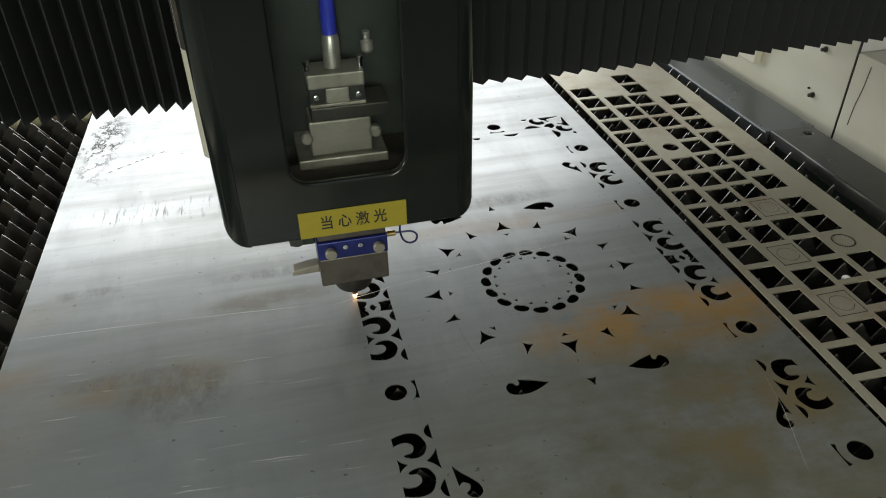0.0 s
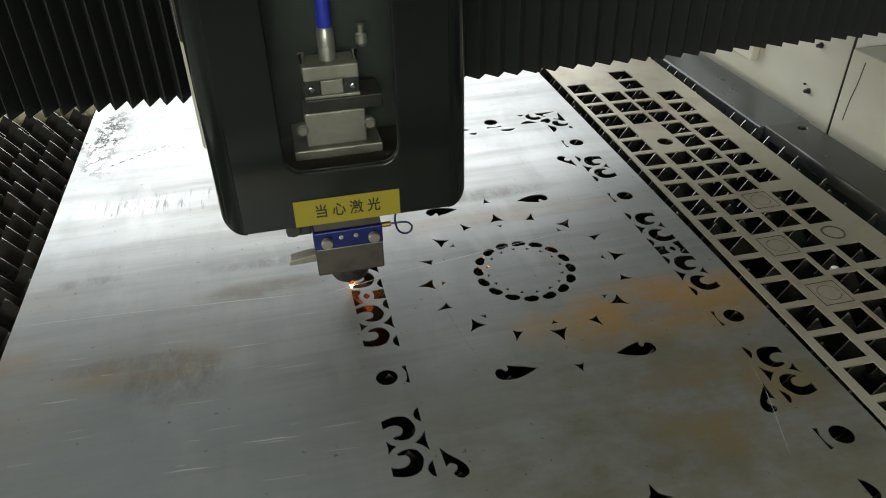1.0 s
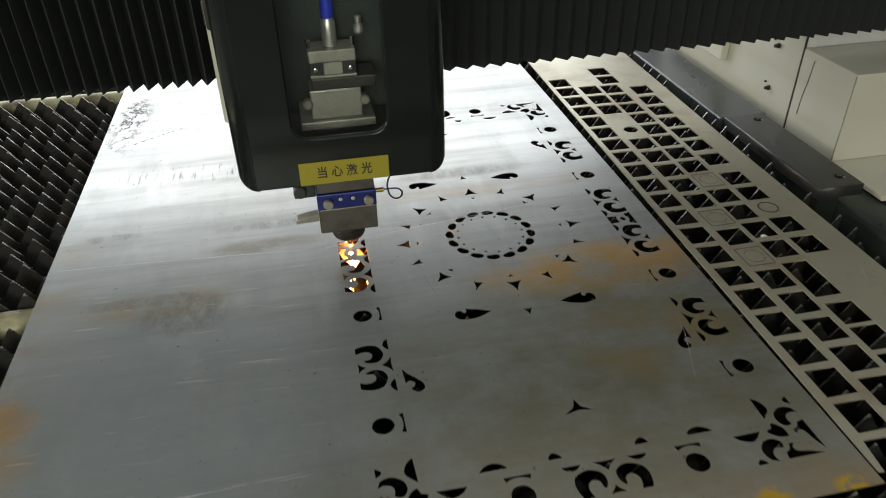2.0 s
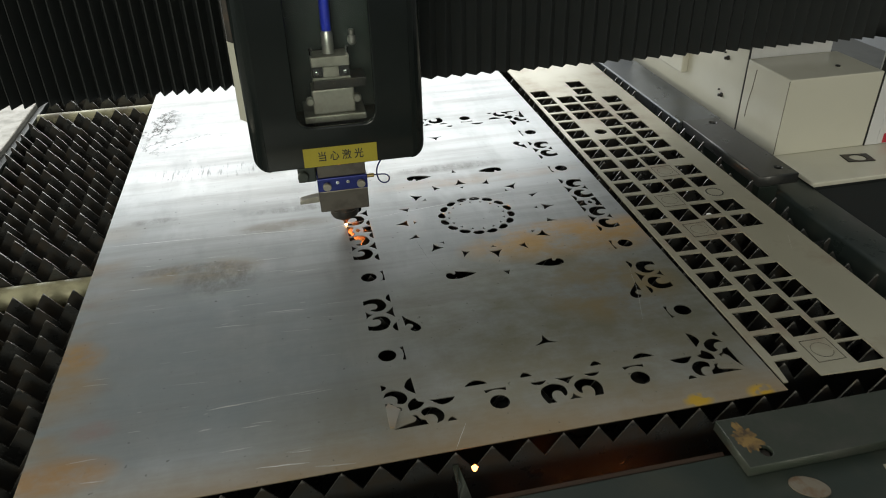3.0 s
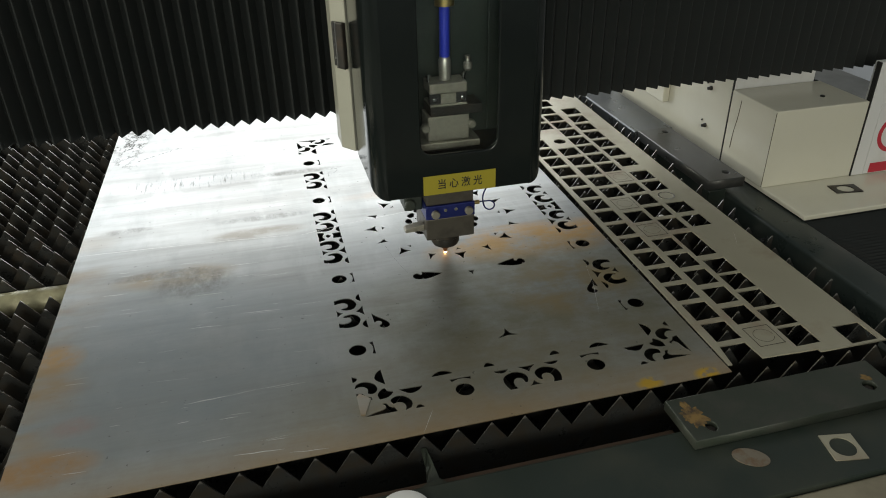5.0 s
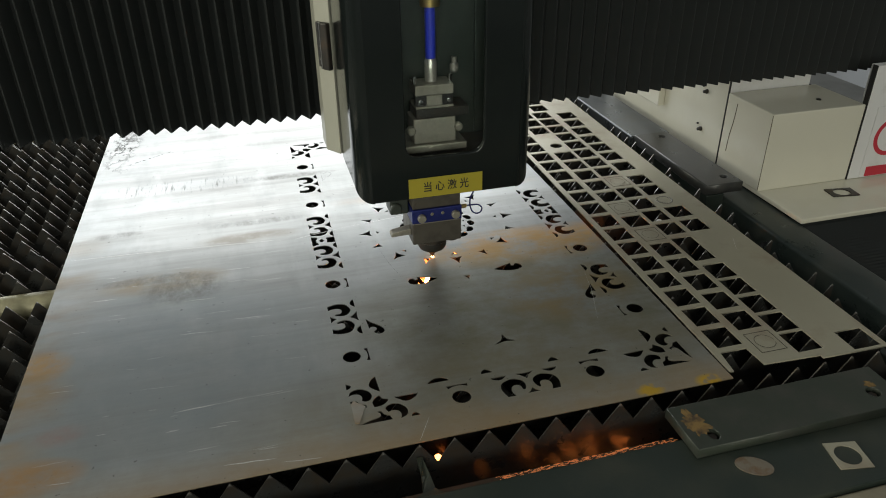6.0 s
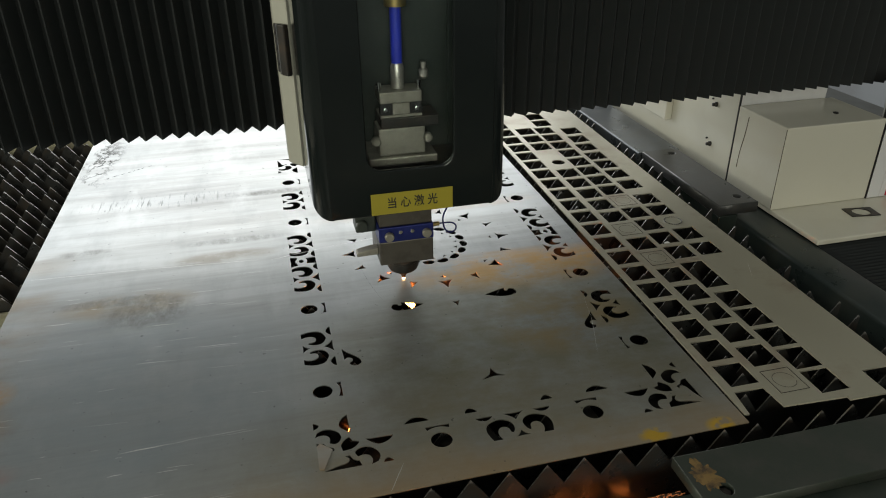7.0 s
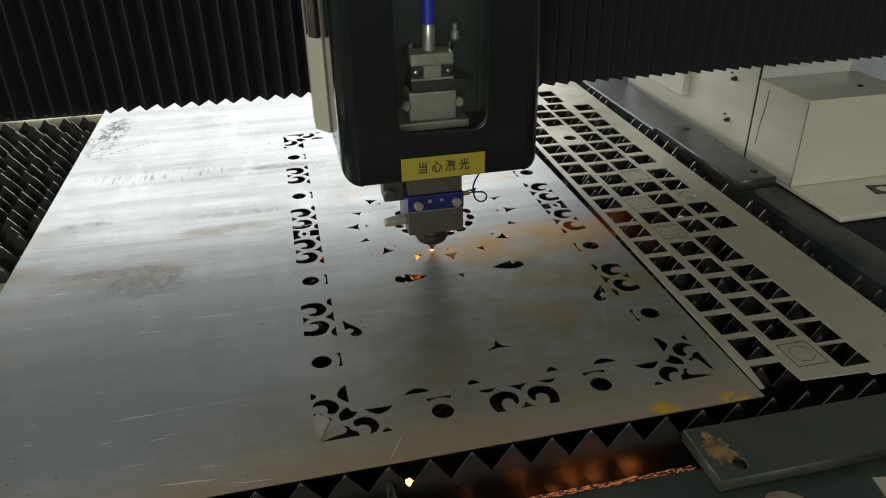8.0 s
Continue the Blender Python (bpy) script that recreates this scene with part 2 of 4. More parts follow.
M_RED = material("sign_red", (0.5, 0.03, 0.05), 0.5)
M_WHITE = material("sign_white", (0.7, 0.7, 0.7), 0.5, 0.0, (0.6, 0.6, 0.58), 10, 0.4)
M_FABRIC.node_tree.nodes["Principled BSDF"].inputs["Specular IOR Level"].default_value = 0.3
M_BLACK.node_tree.nodes["Principled BSDF"].inputs["Specular IOR Level"].default_value = 0.34
M_CLEAR = material("clear_plastic", (0.72, 0.77, 0.77), 0.04, 0.0, trans=1.0)
M_CLEAR.node_tree.nodes["Principled BSDF"].inputs["IOR"].default_value = 1.25
M_CORE = material("molten_core", (1.0, 0.62, 0.30), emit=50)
M_JET = material("molten_spray", (1.0, 0.31, 0.07), emit=42)
M_DIM = material("dying_sparks", (1.0, 0.24, 0.05), emit=10)
M_TROUGH = material("trough_glow", (1.0, 0.27, 0.05), emit=22)
M_LIPGLOW = material("lip_glow", (1.0, 0.36, 0.13), emit=0.17)
M_SPARK = material("flying_spark", (1.0, 0.34, 0.09), emit=7)


# ---- building blocks ----
def empty(name, m=None):
    ob = new(name)
    ob.empty_display_size = 0.05
    if m is not None:
        ob.matrix_world = m
    return ob


def part(name, bm, mat, parent=None, label="", smooth=False):
    me = bpy.data.meshes.new(name)
    bm.to_mesh(me)
    bm.free()
    return mesh_part(name, me, mat, parent, label, smooth)


def mesh_part(name, me, mat, parent=None, label="", smooth=False):
    me.materials.clear()
    me.materials.append(mat)
    if smooth:
        for p in me.polygons:
            p.use_smooth = True
        me.set_sharp_from_angle(angle=radians(35))
    ob = new(name, me)
    if parent is not None:
        ob.parent = parent
    return tagged(ob, label)


def block(lo, hi, bevel=0.002, segments=2, bm=None):
    """A box between two corners with rounded edges."""
    bm2 = bmesh.new()
    size = [b - a for a, b in zip(lo, hi)]
    mid = [(a + b) / 2 for a, b in zip(lo, hi)]
    bmesh.ops.create_cube(bm2, size=1, matrix=Matrix.LocRotScale(mid, None, size))
    if bevel:
        bmesh.ops.bevel(bm2, geom=bm2.edges[:], offset=min(bevel, 0.45 * min(size)), segments=segments, affect="EDGES", profile=0.5)
    return add_to(bm, bm2)


def add_to(bm, bm2):
    if bm is None:
        return bm2
    me = bpy.data.meshes.new("join")
    bm2.to_mesh(me)
    bm2.free()
    bm.from_mesh(me)
    bpy.data.meshes.remove(me)
    return bm


def lathe(profile, m=None, steps=28, bm=None):
    """A turned solid from (radius, height) pairs about z, then moved by m."""
    bm2 = bmesh.new()
    rings = []
    for r, z in profile:
        rings.append([bm2.verts.new((r * math.cos(2 * math.pi * k / steps), r * math.sin(2 * math.pi * k / steps), z)) for k in range(steps)])
    for a, b in zip(rings, rings[1:]):
        for k in range(steps):
            bm2.faces.new((a[k], a[(k + 1) % steps], b[(k + 1) % steps], b[k]))
    bm2.faces.new(list(reversed(rings[0])))
    bm2.faces.new(rings[-1])
    bmesh.ops.recalc_face_normals(bm2, faces=bm2.faces[:])
    if m is not None:
        bm2.transform(m)
    return add_to(bm, bm2)


def rod(a, b, r, steps=16, bm=None, bevel=0.0):
    a, b = Vector(a), Vector(b)
    d = b - a
    m = Matrix.Translation(a) @ d.to_track_quat("Z", "Y").to_matrix().to_4x4()
    e = bevel
    prof = [(r - e, 0), (r, e), (r, d.length - e), (r - e, d.length)] if e else [(r, 0), (r, d.length)]
    return lathe(prof, m, steps, bm)


def pipe(points, r, steps=10, bm=None):
    """A bent tube through points, smoothed."""
    pts = [Vector(p) for p in points]
    fine = []
    for i in range(len(pts) - 1):
        p0, p1, p2, p3 = pts[max(i - 1, 0)], pts[i], pts[i + 1], pts[min(i + 2, len(pts) - 1)]
        for k in range(8):
            t = k / 8
            fine.append(0.5 * ((2 * p1) + (p2 - p0) * t + (2 * p0 - 5 * p1 + 4 * p2 - p3) * t * t + (3 * p1 - p0 - 3 * p2 + p3) * t ** 3))
    fine.append(pts[-1])
    bm2 = bmesh.new()
    rings = []
    for i, p in enumerate(fine):
        d = (fine[min(i + 1, len(fine) - 1)] - fine[max(i - 1, 0)]).normalized()
        q = d.to_track_quat("Z", "Y").to_matrix()
        rings.append([bm2.verts.new(p + q @ Vector((r * math.cos(2 * math.pi * k / steps), r * math.sin(2 * math.pi * k / steps), 0))) for k in range(steps)])
    for a, b in zip(rings, rings[1:]):
        for k in range(steps):
            bm2.faces.new((a[k], a[(k + 1) % steps], b[(k + 1) % steps], b[k]))
    bm2.faces.new(list(reversed(rings[0])))
    bm2.faces.new(rings[-1])
    return add_to(bm, bm2)


def cut_plate(name, loops, thick, top, mat, parent=None, label="", edge=0.0):
    """A flat plate: the first loop is its outline, the others are holes that go through it."""
    cu = bpy.data.curves.new(name, "CURVE")
    cu.dimensions, cu.fill_mode, cu.extrude = "2D", "BOTH", thick / 2 - edge
    cu.bevel_depth, cu.bevel_resolution, cu.offset = edge, 1, -edge
    for loop in loops:
        sp = cu.splines.new("POLY")
        sp.points.add(len(loop) - 1)
        for p, (x, y) in zip(sp.points, loop):
            p.co = (x, y, 0, 1)
        sp.use_cyclic_u = True
    tmp = new(name, cu)
    me = bpy.data.meshes.new_from_object(tmp)
    bpy.data.objects.remove(tmp)
    bpy.data.curves.remove(cu)
    me.transform(Matrix.Translation((0, 0, top - thick / 2)))
    return mesh_part(name, me, mat, parent, label)


def lettering(body, size, m, mat, parent, name="lettering"):
    cu = bpy.data.curves.new(name, "FONT")
    cu.body, cu.size, cu.align_x, cu.align_y, cu.extrude = body, size, "CENTER", "CENTER", 0.0002
    cu.offset = 0.012 * size
    tmp = new(name, cu)
    me = bpy.data.meshes.new_from_object(tmp)
    bpy.data.objects.remove(tmp)
    bpy.data.curves.remove(cu)
    me.transform(m)
    return mesh_part(name, me, mat, parent)


# ---- hall ----
def wall_with_opening(name, y0, y1, span, height, hole):
    """A wall across x with one opening: hole is x0, x1, z0, z1."""
    a, b, c, d = hole
    bm = block((span[0], y0, FLOOR), (a, y1, height), 0)
    block((b, y0, FLOOR), (span[1], y1, height), 0, bm=bm)
    block((a, y0, FLOOR), (b, y1, c), 0, bm=bm)
    block((a, y0, d), (b, y1, height), 0, bm=bm)
    return tagged(part(name, bm, M_WALL), "grey plastered hall wall with a wide opening", "wall", kind="structure")


wall_with_opening("wall_north", 6.0, 6.2, (-5, 5), 5.7, (-4.2, 3.4, -0.5, 5.2))
# unseen south and west walls; their openings are added for the fill lamps
wall_with_opening("wall_south", -5.2, -5.0, (-5, 5), 5.7, (-1.8, 0.6, 1.0, 2.6))
bm = block((-5.2, -5, FLOOR), (-5, -1.3, 5.7), 0)
block((-5.2, 1.7, FLOOR), (-5, 6, 5.7), 0, bm=bm)
block((-5.2, -1.3, FLOOR), (-5, 1.7, 0.5), 0, bm=bm)
block((-5.2, -1.3, 2.5), (-5, 1.7, 5.7), 0, bm=bm)
tagged(part("wall_west", bm, M_WALL), "unseen grey plastered hall wall, its opening added for a fill lamp", "wall", kind="structure")
tagged(part("wall_east", block((5.0, -5, FLOOR), (5.2, 6, 5.7), 0), M_WALL), "grey plastered hall wall", "wall", kind="structure")
tagged(part("floor", block((-5, -5, FLOOR - 0.1), (5, 6, FLOOR), 0), M_FLOOR), "worn grey concrete workshop floor", "floor", kind="structure")
bm = block((-5, -5, 5.7), (0.1, 6, 5.85), 0)
block((1.7, -5, 5.7), (5, 6, 5.85), 0, bm=bm)
block((0.1, -5, 5.7), (1.7, -4.4, 5.85), 0, bm=bm)
block((0.1, 0.6, 5.7), (1.7, 6, 5.85), 0, bm=bm)
tagged(part("ceiling", bm, M_WALL), "grey hall ceiling with a skylight", "ceiling", kind="structure")


# ---- cutting bed ----
BED_L, BED_R, BED_F, BED_B = -0.40, 1.655, -0.08, 3.1


def saw_slat(y, phase):
    """One upright toothed strip across the bed; the teeth tips carry the sheets."""
    bm = bmesh.new()
    pitch, tall, half = 0.06, 0.045, 0.0012
    x0 = BED_L - phase
    pts = [(BED_L, -0.20), (BED_R, -0.20)]
    tops = []
    k = 0
    while x0 + k * pitch < BED_R + pitch:
        for dx, z in ((0.0, -tall), (0.0275, -0.0052), (0.03, -0.0022), (0.0325, -0.0052)):
            x = x0 + k * pitch + dx
            if BED_L <= x <= BED_R:
                wear = 0.004 * noise.noise((x * 9, y * 7, 0.3))
                tops.append((x, min(z + (wear if dx == 0 else -abs(wear) * 0.5), -0.0022)))
        k += 1
    loop = pts + tops[::-1]
    front = [bm.verts.new((x, y - half, z)) for x, z in loop]
    back = [bm.verts.new((x, y + half, z)) for x, z in loop]
    # quads column by column keep the strip free of long fans
    n = len(loop)
    for k in range(n):
        bm.faces.new((front[k], front[(k + 1) % n], back[(k + 1) % n], back[k]))
    bm.faces.new(front[::-1])
    bm.faces.new(back)
    bmesh.ops.recalc_face_normals(bm, faces=bm.faces[:])
    return bm


bed = tagged(empty("cutting_bed"), "dark steel cutting bed with rows of toothed slats", "machine bed")
# places of the strips and of their first tip, as they hang in the bed's combs
ROWS = [(-0.0035, 0.014)] + [(0.0125 + 0.0519 * k, (0.038, 0.008)[(k * 5) % 7 < 4]) for k in range(1, 13)]
ROWS += [(0.739, 0.038), (0.790, 0.004), (0.8475, 0.010), (0.892, 0.035), (0.945, 0.005), (1.001, 0.042), (1.050, 0.040), (1.110, 0.039), (1.159, 0.0355), (1.210, 0.038), (1.260, 0.038), (1.311, 0.004),
         (1.3605, 0.008), (1.413, 0.012), (1.464, 0.040), (1.516, 0.043), (1.572, 0.042), (1.621, 0.044)]
ROWS += [(1.673 + 0.0519 * k, (0.042, 0.007)[(k * 3) % 5 < 2]) for k in range(27)]
for y, tip in ROWS:
    if 0.655 < y < 0.72 or 1.81 < y < 1.90:
        continue
    slat = part("slat", saw_slat(y, 0.06 - tip), M_SLAT, bed)
    # the worn cut rim of the teeth is paler, which also paints its glint
    slat.data.materials.append(M_RIM)
    for face in slat.data.polygons:
        if face.normal.z > 0.2:
            face.material_index = 1
# side channels, tray and ends of the bed
part("side_channel", block((BED_R, -0.4, -0.30), (BED_R + 0.02, 3.2, -0.075), 0.003), M_FRAME, bed)
part("side_channel", block((BED_L - 0.02, -0.4, -0.30), (BED_L, 3.2, -0.03), 0.003), M_FRAME, bed)
part("tray", block((BED_L, -0.4, -0.36), (BED_R, 3.2, -0.33), 0.003), M_SLAT, bed)
part("rear_panel", block((BED_L, 3.1, -0.33), (BED_R, 3.14, -0.03), 0.003), M_FRAME, bed)
part("front_panel", block((BED_L, -0.0905, -0.33), (BED_R + 0.02, -0.0845, -0.034), 0.002), M_SLAT, bed)
part("trough_lip", block((BED_L, -0.0740, -0.0515), (1.097, -0.0650, -0.0440), 0.001), M_LIP, bed, "rusty red lip along the front trough")


def gusset():
    """A bent web between the first strip and the ledge, spreading at its foot."""
    bm = bmesh.new()
    outline = [(-0.0045, -0.007), (0.0045, -0.007), (0.0075, -0.045), (0.012, -0.066), (0.026, -0.083), (-0.034, -0.083), (-0.010, -0.072), (-0.006, -0.045)]
    rows = [[bm.verts.new((0.662 + x, y, -0.026 - 0.012 * (y < -0.06) + dz)) for x, y in outline] for dz in (0.0, -0.004)]
    n = len(outline)
    for k in range(n):
        bm.faces.new((rows[0][k], rows[0][(k + 1) % n], rows[1][(k + 1) % n], rows[1][k]))
    bm.faces.new(rows[0])
    bm.faces.new(rows[1][::-1])
    bmesh.ops.recalc_face_normals(bm, faces=bm.faces[:])
    return bm


part("gusset", gusset(), M_BAR, bed, "bent grey steel gusset in the front trough")
part("cross_tube", rod((BED_L, 0.712, -0.056), (0.03, 0.712, -0.056), 0.030, 28), M_TUBE, bed, "greased steel tube under the slats", True)
part("cross_tube", rod((BED_L, 1.858, -0.056), (0.03, 1.858, -0.056), 0.030, 28), M_TUBE, bed, "", True)
base = tagged(part("machine_base", block((BED_L - 0.5, -0.42, FLOOR), (BED_R + 1.0, 3.4, -0.37), 0.01), M_FRAME), "dark painted steel machine base under the bed", "machine base")

# front ledge and what lies on it
LEDGE = -0.02
ledge = tagged(empty("front_ledge"), "dark green-black steel ledge along the front of the bed", "ledge")
part("ledge_top", block((BED_L - 0.3, -0.256, LEDGE - 0.03), (BED_R + 0.4, -0.0925, LEDGE), 0.003), M_FRAME, ledge)
part("apron", block((BED_L - 0.3, -0.254, FLOOR), (BED_R + 0.4, -0.233, LEDGE - 0.031), 0.003), M_FRAME, ledge)
part("lower_step", block((0.75, -0.44, LEDGE - 0.10), (BED_R + 0.4, -0.2575, LEDGE - 0.008), 0.004), M_STEP, ledge, "beige painted step below the ledge")

bar = tagged(empty("clamp_bar"), "grey steel clamp bar with rusty bolt holes on the ledge", "clamp bar")


def hole_loop(cx, cy, r, n=20, sx=1.0):
    return [(cx + sx * r * math.cos(2 * math.pi * k / n), cy + r * math.sin(2 * math.pi * k / n)) for k in range(n)]


def rect(x0, y0, x1, y1):
    return [(x0, y0), (x1, y0), (x1, y1), (x0, y1)]


cut_plate("bar_body", [rect(1.091, -0.140, 1.506, -0.039), hole_loop(1.134, -0.114, 0.0125, 20, 0.8), hole_loop(1.462, -0.100, 0.0125)], 0.02, 0.001, M_BAR, bar, "", 0.0012)
part("bolt_head", lathe([(0.010, LEDGE), (0.010, -0.008), (0.008, -0.006)], Matrix.Translation((1.134, -0.114, 0)), 6), M_DARKMETAL, bar)
part("bolt_head", lathe([(0.010, LEDGE), (0.010, -0.008), (0.008, -0.006)], Matrix.Translation((1.462, -0.100, 0)), 6), M_DARKMETAL, bar)



def stain(cx, cy, rx, ry, z, seed):
    """A thin ragged crust of rust."""
    bm = bmesh.new()
    n = 60
    mid = bm.verts.new((cx, cy, z + 0.0004))
    ring = []
    for k in range(n):
        a = 2 * math.pi * k / n
        f = 0.75 + 0.45 * noise.noise((math.cos(a) * 1.6 + seed, math.sin(a) * 1.6, seed)) + 0.35 * noise.noise((math.cos(a) * 5 + seed, math.sin(a) * 5, 2 + seed))
        ring.append(bm.verts.new((cx + rx * f * math.cos(a), cy + ry * f * math.sin(a), z)))
    for k in range(n):
        bm.faces.new((mid, ring[k], ring[(k + 1) % n]))
    return bm


part("rust_stain", stain(1.119, -0.080, 0.024, 0.034, 0.0013, 1.3), M_RUST, bar, "patch of ochre rust")
part("rust_stain", stain(1.470, -0.082, 0.014, 0.010, 0.0013, 2.3), M_RUST, bar)
washer = tagged(cut_plate("square_offcut", [rect(-0.028, -0.028, 0.028, 0.028), hole_loop(0, 0, 0.021, 32)], 0.002, 0, M_PLATE), "square steel offcut with a round hole on the ledge", "offcut")
washer.matrix_world = pose(1.329, -0.199, LEDGE + 0.002, 0, 0, -10.5)
disc = tagged(cut_plate("oval_offcut", [hole_loop(0, 0, 0.0185, 36, 1.6)], 0.002, 0, M_OFFCUT), "oval rust-tinged steel offcut lying on the ledge", "offcut")
disc.matrix_world = pose(1.170, -0.178, LEDGE + 0.002, 0, 0, -30)
cap_bm = bmesh.new()
cap_profile = [(0.014, 0.0), (0.042, 0.0), (0.0435, 0.004), (0.041, 0.008), (0.026, 0.011), (0.016, 0.0105), (0.014, 0.007)]
cap_rings = [[cap_bm.verts.new((0.603 + r * math.cos(2 * math.pi * k / 36), -0.139 + r * math.sin(2 * math.pi * k / 36), LEDGE + z)) for k in range(36)] for r, z in cap_profile]
for a, b in zip(cap_rings, cap_rings[1:] + cap_rings[:1]):
    for k in range(36):
        cap_bm.faces.new((a[k], a[(k + 1) % 36], b[(k + 1) % 36], b[k]))
bmesh.ops.recalc_face_normals(cap_bm, faces=cap_bm.faces[:])
cap = tagged(part("plastic_ring", cap_bm, M_WHITE, None, "", True), "pale grey plastic ring lying on the ledge", "ring")

# ---- side rails ----
rail = tagged(empty("side_rail"), "blue-grey steel guide rail cover with bolt holes beside the bed", "rail")
cut_plate("rail_cover", [rect(1.672, 0.742, 1.788, 1.162), hole_loop(1.752, 1.125, 0.0105), hole_loop(1.754, 0.787, 0.0105)], 0.03, 0.0, M_RAILBAR, rail, "dark worn end cover with two bolt holes", 0.0025)
part("rail_cover", block((1.663, 1.166, -0.040), (1.805, 3.2, -0.006), 0.005, 3), M_RAIL, rail)
part("rail_beam", block((1.748, -0.255, -0.30), (1.855, 3.2, -0.057), 0.010, 4), M_RAILBEAM, rail, "black painted beam below the cover", True)
part("bolt_head", lathe([(0.009, -0.028), (0.009, -0.012), (0.007, -0.010)], Matrix.Translation((1.752, 1.125, 0)), 6), M_DARKMETAL, rail)
part("bolt_head", lathe([(0.009, -0.028), (0.009, -0.012), (0.007, -0.010)], Matrix.Translation((1.754, 0.787, 0)), 6), M_DARKMETAL, rail)
part("support", block((1.690, 0.76, -0.29), (1.7475, 3.15, -0.041), 0.003), M_FRAME, rail)


def rail_bellows():
    """A pleated cover laid along the rail: sharp ridges across it."""
    bm = bmesh.new()
    n, y0, pitch = 150, -0.25, 0.0135
    line = [(y0 + 0.5 * pitch * k, -0.062 if k % 2 else -0.071) for k in range(2 * n + 1)]
    top = [(bm.verts.new((1.858, y, z)), bm.verts.new((2.75, y, z))) for y, z in line]
    low = [(bm.verts.new((1.858, y, -0.30)), bm.verts.new((2.75, y, -0.30))) for y in (line[0][0], line[-1][0])]
    for a, b in zip(top, top[1:]):
        bm.faces.new((a[0], b[0], b[1], a[1]))
    bm.faces.new((low[0][0], top[0][0], top[0][1], low[0][1]))
    bm.faces.new((low[1][1], top[-1][1], top[-1][0], low[1][0]))
    bm.faces.new([low[0][0], low[1][0]] + [a[0] for a in reversed(top)])
    bm.faces.new([low[0][1]] + [a[1] for a in top] + [low[1][1]])
    bm.faces.new((low[0][0], low[0][1], low[1][1], low[1][0]))
    bmesh.ops.recalc_face_normals(bm, faces=bm.faces[:])
    return bm


tagged(part("rail_bellows", rail_bellows(), M_FABRIC), "black pleated bellows lying over the side guide", "bellows")
left_rail = tagged(empty("left_side_rail"), "bare steel guide rail along the far side of the bed", "rail")
part("rail_cover", block((-0.53, -0.2, -0.050), (-0.4215, 3.2, -0.012), 0.004), M_INNER, left_rail)
part("rail_beam", block((-0.60, -0.24, -0.36), (-0.422, 3.2, -0.052), 0.006), M_FRAME, left_rail)

# ---- the sheet being cut ----
CX, CY = 0.8905, 0.7305     # middle of the ornamental panel


def arc(cx, cy, r, a0, a1, n=12):
    return [(cx + r * math.cos(radians(a0 + (a1 - a0) * k / n)), cy + r * math.sin(radians(a0 + (a1 - a0) * k / n))) for k in range(n + 1)]


def spline(points, corners=(), steps=5):
    """A smooth closed outline through points; it keeps a sharp corner at the points that corners names."""
    out, n = [], len(points)
    for i in range(n):
        p0, p1, p2, p3 = (points[(i + k) % n] for k in (-1, 0, 1, 2))
        t1 = (0, 0) if i in corners else ((p2[0] - p0[0]) / 2, (p2[1] - p0[1]) / 2)
        t2 = (0, 0) if (i + 1) % n in corners else ((p3[0] - p1[0]) / 2, (p3[1] - p1[1]) / 2)
        for k in range(steps):
            f = k / steps
            a, b, c, d = 2 * f ** 3 - 3 * f * f + 1, f ** 3 - 2 * f * f + f, 3 * f * f - 2 * f ** 3, f ** 3 - f * f
            out.append(tuple(a * p1[m] + b * t1[m] + c * p2[m] + d * t2[m] for m in (0, 1)))
    return out


def hollow(points, depth=0.18, n=5):
    """A pointed shape whose straight sides are drawn in."""
    out = []
    mx, my = sum(p[0] for p in points) / len(points), sum(p[1] for p in points) / len(points)
    for (ax, ay), (bx, by) in zip(points, points[1:] + points[:1]):
        for k in range(n):
            f = k / n
            x, y, w = ax + (bx - ax) * f, ay + (by - ay) * f, 4 * f * (1 - f) * depth
            out.append((x + (mx - x) * w, y + (my - y) * w))
    return out


def pair():
    """Two commas back to back with their fillets: u runs in from the panel's rim, v along it."""
    comma = spline([(0, 0.0335), (0, 0.0495), (0.012, 0.0535), (0.0255, 0.0545), (0.0385, 0.0485), (0.0460, 0.0300), (0.0415, 0.0150), (0.0330, 0.0085), (0.0215, 0.0085), (0.0125, 0.0130), (0.0135, 0.0170), (0.0225, 0.0185), (0.0268, 0.0240),
                    (0.0262, 0.0315), (0.0190, 0.0370), (0.0085, 0.0370)], (0, 1))
    fillet = spline([(0.0570, 0.0345), (0.0570, 0.0640), (0.0515, 0.0600), (0.0480, 0.0515), (0.0495, 0.0430)], (0, 1))
    half = [comma, fillet]
    return half + [[(u, -v) for u, v in loop] for loop in half] + [hollow([(0.0005, 0.0125), (0.0005, -0.0125), (0.0150, 0.0)], 0.22), hollow([(0.0395, 0.0), (0.0575, -0.0185), (0.0575, 0.0185)], 0.20)]


